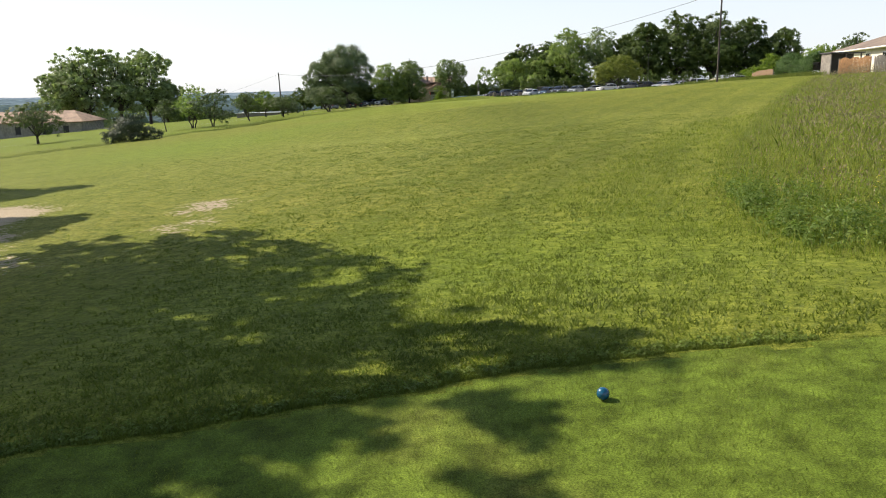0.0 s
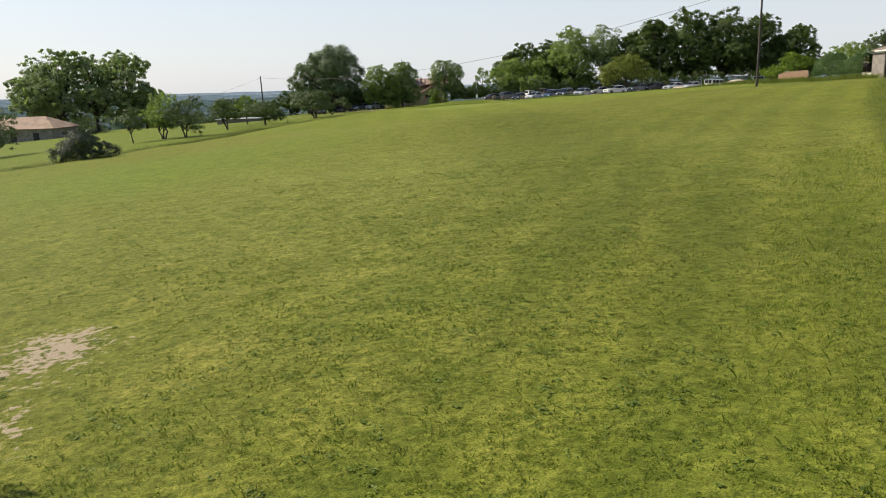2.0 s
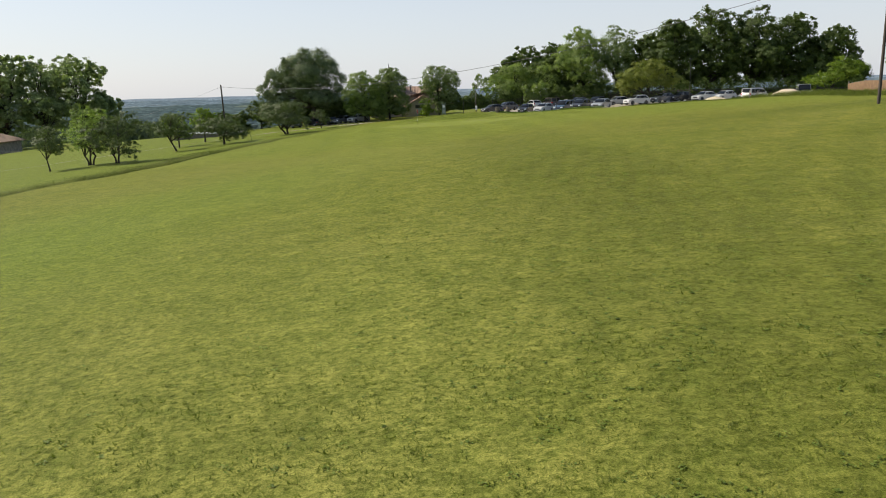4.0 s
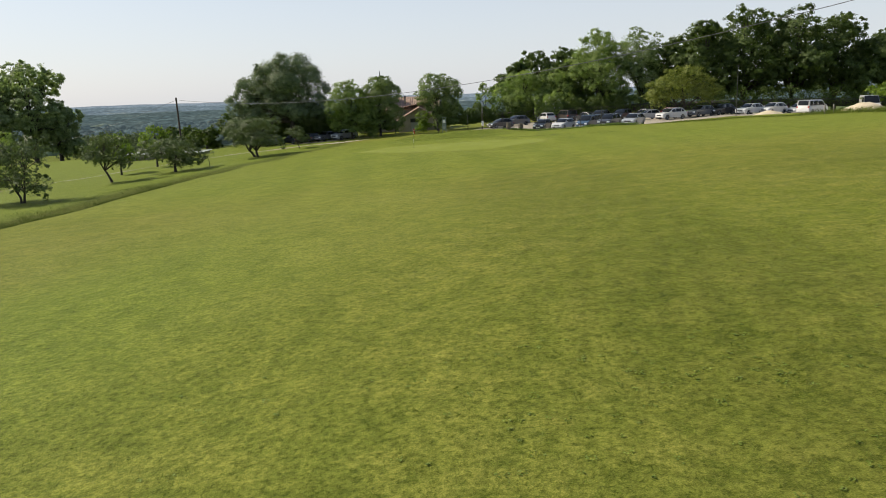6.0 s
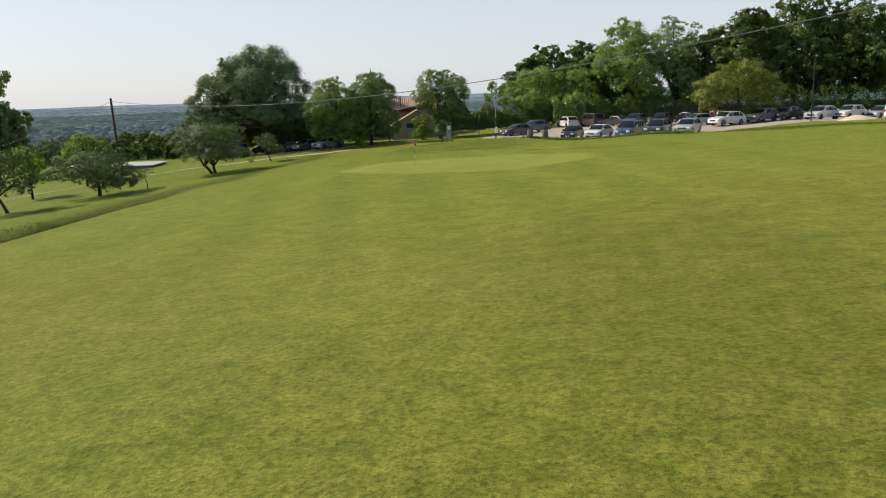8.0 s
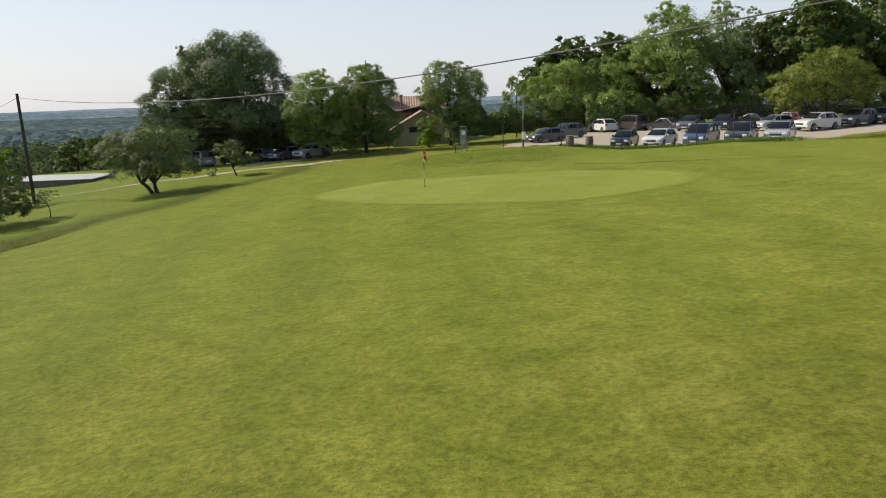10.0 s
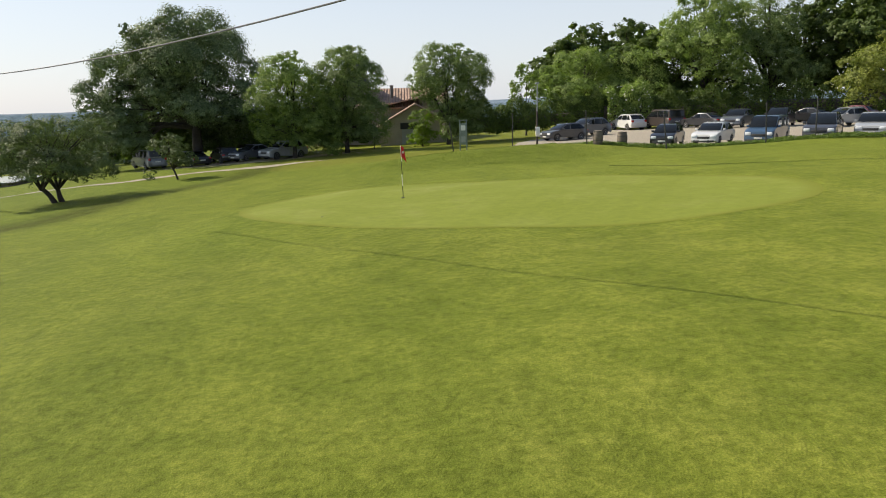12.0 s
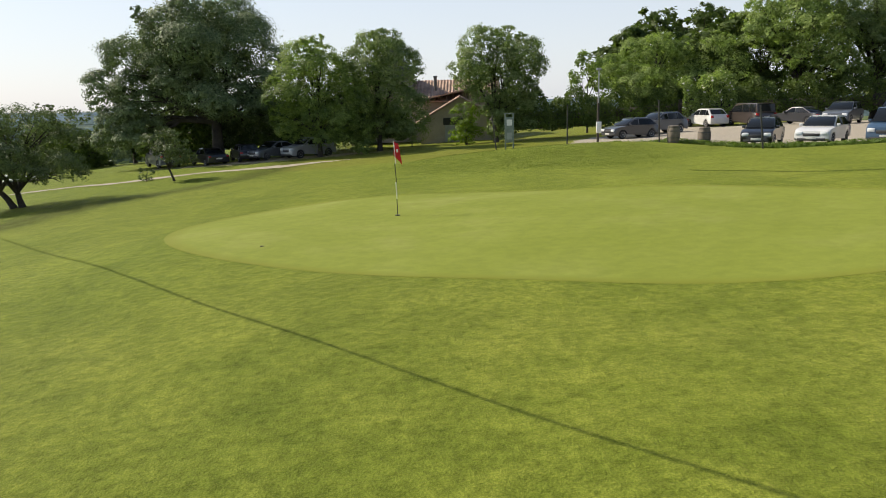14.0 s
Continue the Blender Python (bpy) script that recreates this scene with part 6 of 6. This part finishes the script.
def tile_rows(parent, a, b, c, d, across, down, mat):
    """Half-round tile courses over a slope: a, b along the ridge; d, c along the eave."""
    a, b, c, d = (Vector(p) for p in (a, b, c, d))
    n = (b - a).cross(d - a).normalized()
    if n.z < 0:
        n = -n
    bm = bmesh.new()
    for i in range(across):
        s = (i + 0.5) / across
        p, q = a.lerp(b, s), d.lerp(c, s)
        w = (a.lerp(b, (i + 1) / across) - a.lerp(b, i / across)) * 0.5
        w2 = (d.lerp(c, (i + 1) / across) - d.lerp(c, i / across)) * 0.5
        for j in range(down):
            u, v = p.lerp(q, j / down), p.lerp(q, (j + 1.04) / down)
            wu, wv = w.lerp(w2, j / down), w.lerp(w2, (j + 1) / down)
            lift = wu.length
            vs = [bm.verts.new(u - wu), bm.verts.new(u + n * lift * 0.5), bm.verts.new(u + wu), bm.verts.new(v + wv), bm.verts.new(v + n * (lift * 0.5 + 0.025)), bm.verts.new(v - wv)]
            bm.faces.new((vs[0], vs[1], vs[4], vs[5]))
            bm.faces.new((vs[1], vs[2], vs[3], vs[4]))
    o = part("roof_tiles", bm, mat, parent, smooth=False)
    o["kind"] = "stuff"
    return o


def place_buildings():
    gz = ground_at
    # house with a tower behind the maple
    z0 = gz(-3, 146) - 0.1
    t = thing("country_house", -3, 146, z0, "old beige country house with clay tile roofs and a slate-capped tower", "house")
    t.scale = (PLAN,) * 3
    # outhouse gable towards the meadow: x -4 .. 1.7, front at y 142.6
    bm = bmesh.new()
    prof = [(-0.95, 0), (4.7, 0), (4.7, 1.62), (1.85, 3.2), (-0.95, 1.62)]
    loft(bm, [[(x, -3.4, z) for x, z in prof], [(x, 1.2, z) for x, z in prof]])
    part("outhouse_wall", bm, M_RENDER, t, smooth=False)
    for s, xe in ((-1, -1.25), (1, 5.0)):
        r = slab_roof(bmesh.new(), [(1.85, -3.7, 3.22), (1.85, 1.2, 3.22), (xe, 1.2, 1.46), (xe, -3.7, 1.46)], 0.09)
        part("outhouse_roof", r, M_TILE, t, smooth=False)
        tile_rows(t, (1.85, -3.7, 3.33), (1.85, 1.2, 3.33), (xe, 1.2, 1.57), (xe, -3.7, 1.57), 22, 8, M_TILE)
    part("garage_door", box(bmesh.new(), 0.75, 2.6, -3.46, -3.41, 0.0, 1.35, 0.01), M_DOOR, t, "pale grey double door", False)
    part("door_lintel", box(bmesh.new(), 0.65, 2.7, -3.47, -3.41, 1.36, 1.86, 0.01), M_DARK, t, "dark opening over the door", False)
    # main block
    part("house_wall", box(bmesh.new(), -6.5, 4.6, 1.3, 10.0, 0, 3.0), M_RENDER, t, smooth=False)
    part("roof", slab_roof(bmesh.new(), [(-6.8, 5.6, 4.6), (4.9, 5.6, 4.6), (4.9, 0.9, 2.95), (-6.8, 0.9, 2.95)], 0.1), M_TILE, t, smooth=False)
    part("roof", slab_roof(bmesh.new(), [(-6.8, 5.6, 4.6), (4.9, 5.6, 4.6), (4.9, 10.4, 2.95), (-6.8, 10.4, 2.95)], 0.1), M_TILE, t, smooth=False)
    tile_rows(t, (-6.8, 5.6, 4.71), (4.9, 5.6, 4.71), (4.9, 0.9, 3.06), (-6.8, 0.9, 3.06), 46, 16, M_TILE)
    bm = bmesh.new()
    gable = [(1.3, 2.99), (10.0, 2.99), (5.6, 4.55)]
    loft(bm, [[(4.56, y, z) for y, z in gable], [(4.59, y, z) for y, z in gable]])
    part("gable", bm, M_RENDER, t, smooth=False)
    # wing whose roof climbs behind the outhouse
    part("wing_roof", slab_roof(bmesh.new(), [(3.4, 0.4, 4.0), (3.4, 5.0, 4.0), (-1.6, 5.0, 3.02), (-1.6, 0.4, 3.02)], 0.1), M_TILE, t, smooth=False)
    part("chimney", lathe(bmesh.new(), [(0.12, 3.8), (0.12, 4.75), (0.16, 4.77), (0.16, 4.87)], 12), M_SLATE, t, "dark flue pipe")
    # tower
    part("tower", box(bmesh.new(), -5.0, -2.0, 2.8, 5.8, 0, 5.0), M_STONE, t, "square grey stone tower", False)
    bm = bmesh.new()
    base = [bm.verts.new(p) for p in ((-5.2, 2.6, 4.95), (-1.8, 2.6, 4.95), (-1.8, 6.0, 4.95), (-5.2, 6.0, 4.95))]
    tip = bm.verts.new((-3.5, 4.3, 7.9))
    bm.faces.new(base[::-1])
    for k in range(4):
        bm.faces.new((base[k], base[(k + 1) % 4], tip))
    part("tower_roof", bm, M_SLATE, t, "dark pyramid roof", False)
    part("finial", tube(bmesh.new(), [(-3.5, 4.3, 7.7), (-3.5, 4.3, 8.2), (-3.5, 4.3, 8.45)], [0.09, 0.05, 0.015], 8), M_SLATE, t)
    # barn
    x0, x1, y0, y1 = -112, -73.2, 152, 162
    zb = gz(-74, 156) - 0.15
    t = thing("barn", x1, y0, zb, "long low barn with a faded clay tile roof", "barn")
    t.scale = (PLAN,) * 3
    w, d = x1 - x0, y1 - y0
    part("wall", box(bmesh.new(), -w, 0, 0, d, -1.5, 2.0), M_STONE, t, smooth=False)
    e, ridge = 1.95, 4.1
    part("roof", slab_roof(bmesh.new(), [(-w, d / 2, ridge), (-3.5, d / 2, ridge), (0.6, -0.6, e), (-w, -0.6, e)], 0.14), M_TILE_OLD, t, smooth=False)
    part("roof", slab_roof(bmesh.new(), [(-w, d / 2, ridge), (-3.5, d / 2, ridge), (0.6, d + 0.6, e), (-w, d + 0.6, e)], 0.14), M_TILE_OLD, t, smooth=False)
    part("hip", slab_roof(bmesh.new(), [(-3.5, d / 2 - 0.02, ridge), (-3.5, d / 2 + 0.02, ridge), (0.6, d + 0.6, e), (0.6, -0.6, e)], 0.14), M_TILE_OLD, t, smooth=False)
    for px in (-3.2, -7.5, -13.0, -19.0):
        part("opening", box(bmesh.new(), px - 0.55, px + 0.55, -0.03, 0.02, -0.3, 1.3), M_DARK, t, "dark doorway", False)
    part("yard_wall", box(bmesh.new(), 0.1, 4.5, 1.0, 1.3, -1.5, 0.6), M_STONE, t, "low dark yard wall", False)
    # low sheeted roof beyond the track
    zs = gz(-31, 132)
    t = thing("sheeted_shed", -31, 132, zs, "low shed with a flat dull grey sheeted roof", "shed")
    t.scale = (PLAN,) * 3
    part("wall", box(bmesh.new(), -5.2, 3.4, 0, 4.5, -0.6, 0.49), M_GREYWOOD, t, smooth=False)
    part("roof_sheet", box(bmesh.new(), -5.5, 3.7, -0.3, 4.8, 0.5, 0.55, 0.02), M_TARP, t, "dull flat sheeting", False)
    # bungalow on the right, its long side along the garden boundary
    zh = gz(42.5, 80)
    t = thing("bungalow", 44.3, 88, zh, "pale bungalow with a brown hipped tile roof beyond the rough", "house", turn=-11)
    t.scale = (PLAN,) * 3
    part("wall", box(bmesh.new(), 0.5, 8.6, -21.6, -0.5, -0.8, 2.36), M_PALEWALL, t, smooth=False)
    e, ridge = 2.36, 3.85
    part("roof", slab_roof(bmesh.new(), [(4.5, -18, ridge), (4.5, -4.2, ridge), (0, 0, e), (0, -22, e)], 0.1), M_TILE_BROWN, t, smooth=False)
    part("roof", slab_roof(bmesh.new(), [(4.5, -18, ridge), (4.5, -4.2, ridge), (9.1, 0, e), (9.1, -22, e)], 0.1), M_TILE_BROWN, t, smooth=False)
    part("hip", slab_roof(bmesh.new(), [(4.49, -4.2, ridge), (4.51, -4.2, ridge), (9.1, 0, e), (0, 0, e)], 0.1), M_TILE_BROWN, t, smooth=False)
    part("hip", slab_roof(bmesh.new(), [(4.49, -18, ridge), (4.51, -18, ridge), (9.1, -22, e), (0, -22, e)], 0.1), M_TILE_BROWN, t, smooth=False)
    part("gutter", tube(bmesh.new(), [(-0.08, -22, e), (-0.08, 0, e)], [0.07, 0.07], 8), M_WHITE, t, "white gutter")
    part("gutter", tube(bmesh.new(), [(0, 0.08, e), (9.1, 0.08, e)], [0.07, 0.07], 8), M_WHITE, t, "white gutter")
    part("soffit", box(bmesh.new(), 0.02, 9.08, -21.98, -0.02, e - 0.06, e - 0.02), M_WHITE, t, "white boarded soffit", False)
    part("wing_wall", box(bmesh.new(), 1.5, 8.0, -0.4, 5.7, -0.8, 1.98), M_PALEWALL, t, smooth=False)
    part("wing_roof", slab_roof(bmesh.new(), [(4.8, -0.3, 2.9), (4.8, 3.4, 2.9), (1.0, 6.3, 1.98), (1.0, -0.3, 1.98)], 0.1), M_TILE_BROWN, t, smooth=False)
    part("wing_roof", slab_roof(bmesh.new(), [(4.8, -0.3, 2.9), (4.8, 3.4, 2.9), (8.5, 6.3, 1.98), (8.5, -0.3, 1.98)], 0.1), M_TILE_BROWN, t, smooth=False)
    part("wing_hip", slab_roof(bmesh.new(), [(4.79, 3.4, 2.9), (4.81, 3.4, 2.9), (8.5, 6.3, 1.98), (1.0, 6.3, 1.98)], 0.1), M_TILE_BROWN, t, smooth=False)
    part("gutter", tube(bmesh.new(), [(0.95, -0.3, 1.98), (0.95, 6.35, 1.98), (8.5, 6.35, 1.98)], [0.06] * 3, 8), M_WHITE, t, "white gutter")
    for py in (-6.2, -11.5, -16.0):
        w = part("window", box(bmesh.new(), 0.42, 0.5, py - 0.55, py + 0.55, 0.9, 1.95, 0.01), M_WHITE, t, "white window frame", False)
        for q in (-0.27, 0.27):
            part("pane", box(bmesh.new(), 0.40, 0.43, py + q - 0.22, py + q + 0.22, 0.97, 1.88), M_GLASS, w, "dark pane", False)
    # open shelter and gate on the boundary
    zp = gz(36.2, 70.0)
    t = thing("garden_shelter", 35.5, 70.0, zp, "grey boarded garden shelter with a dark flat roof", "shelter", turn=8)
    t.scale = (PLAN,) * 3
    part("side_wall", box(bmesh.new(), 0, 0.1, 0.0, 1.4, -0.3, 1.92), M_GREYWOOD, t, "weathered grey boards", False)
    part("back_wall", box(bmesh.new(), 0.1, 3.2, 1.3, 1.4, -0.3, 1.92), M_BLACK, t, "dark boarded back", False)
    part("roof", box(bmesh.new(), -0.12, 3.4, -0.05, 1.55, 1.93, 2.03, 0.01), M_SLATE, t, "dark flat roof", False)
    for px in (1.6, 3.1):
        part("post", box(bmesh.new(), px - 0.05, px + 0.05, 0.1, 0.2, -0.3, 1.92, 0.01), M_GREYWOOD, t)
    board_fence("garden_gate", (35.9, 69.3), (37.9, 67.7), 1.95, 0.15, M_FENCE, "orange-brown board gate with a scalloped top", True)
    board_fence("garden_gate", (38.1, 67.5), (39.9, 66.0), 1.95, 0.15, M_GREYWOOD, "shaded board gate with a scalloped top", True)
    board_fence("board_fence", (39.9, 98.4), (36.5, 84.4), 1.35, 0.17, M_FENCE_OLD, "brown board fence rising along a garden", False)


def board_fence(name, a, b, tall, width, mat, label, scallop):
    a, b = Vector(a), Vector(b)
    n = int((b - a).length * PLAN / width)
    t = thing(name, a.x, a.y, ground_at(a.x, a.y), label, "fence")
    ang = math.degrees(math.atan2(b.y - a.y, b.x - a.x))
    t.matrix_basis = pose(a.x * PLAN, a.y * PLAN, ground_at(a.x, a.y), 0, 0, ang)
    for k in range(n):
        p = a.lerp(b, (k + 0.5) / n)
        dz = ground_at(p.x, p.y) - ground_at(a.x, a.y)
        hh = tall * (0.88 + 0.12 * abs(math.sin(k * math.pi * 3 / n))) if scallop else tall * (0.72 + 0.28 * min(1, k / (n * 0.35)))
        part("board", box(bmesh.new(), k * width + 0.006, (k + 1) * width - 0.006, -0.014, 0.014, dz - 0.05, dz + hh + 0.01 * math.sin(k * 7.3), 0.004), mat, t)
    for k in (0, n // 2, n):
        p = a.lerp(b, k / n)
        dz = ground_at(p.x, p.y) - ground_at(a.x, a.y)
        part("post", box(bmesh.new(), k * width - 0.05, k * width + 0.05, 0.02, 0.12, dz - 0.2, dz + tall * 0.95, 0.008), M_GREYWOOD, t)
    for z in (0.3, tall * 0.65):
        part("rail", tube(bmesh.new(), [(0, 0.05, z), (n * width, 0.05, z + ground_at(b.x, b.y) - ground_at(a.x, a.y))], [0.04, 0.04], 6), M_GREYWOOD, t)


far_woods()
place_trees()
place_hedges()
place_buildings()
place_cars()
place_small_things()
grow_grass()
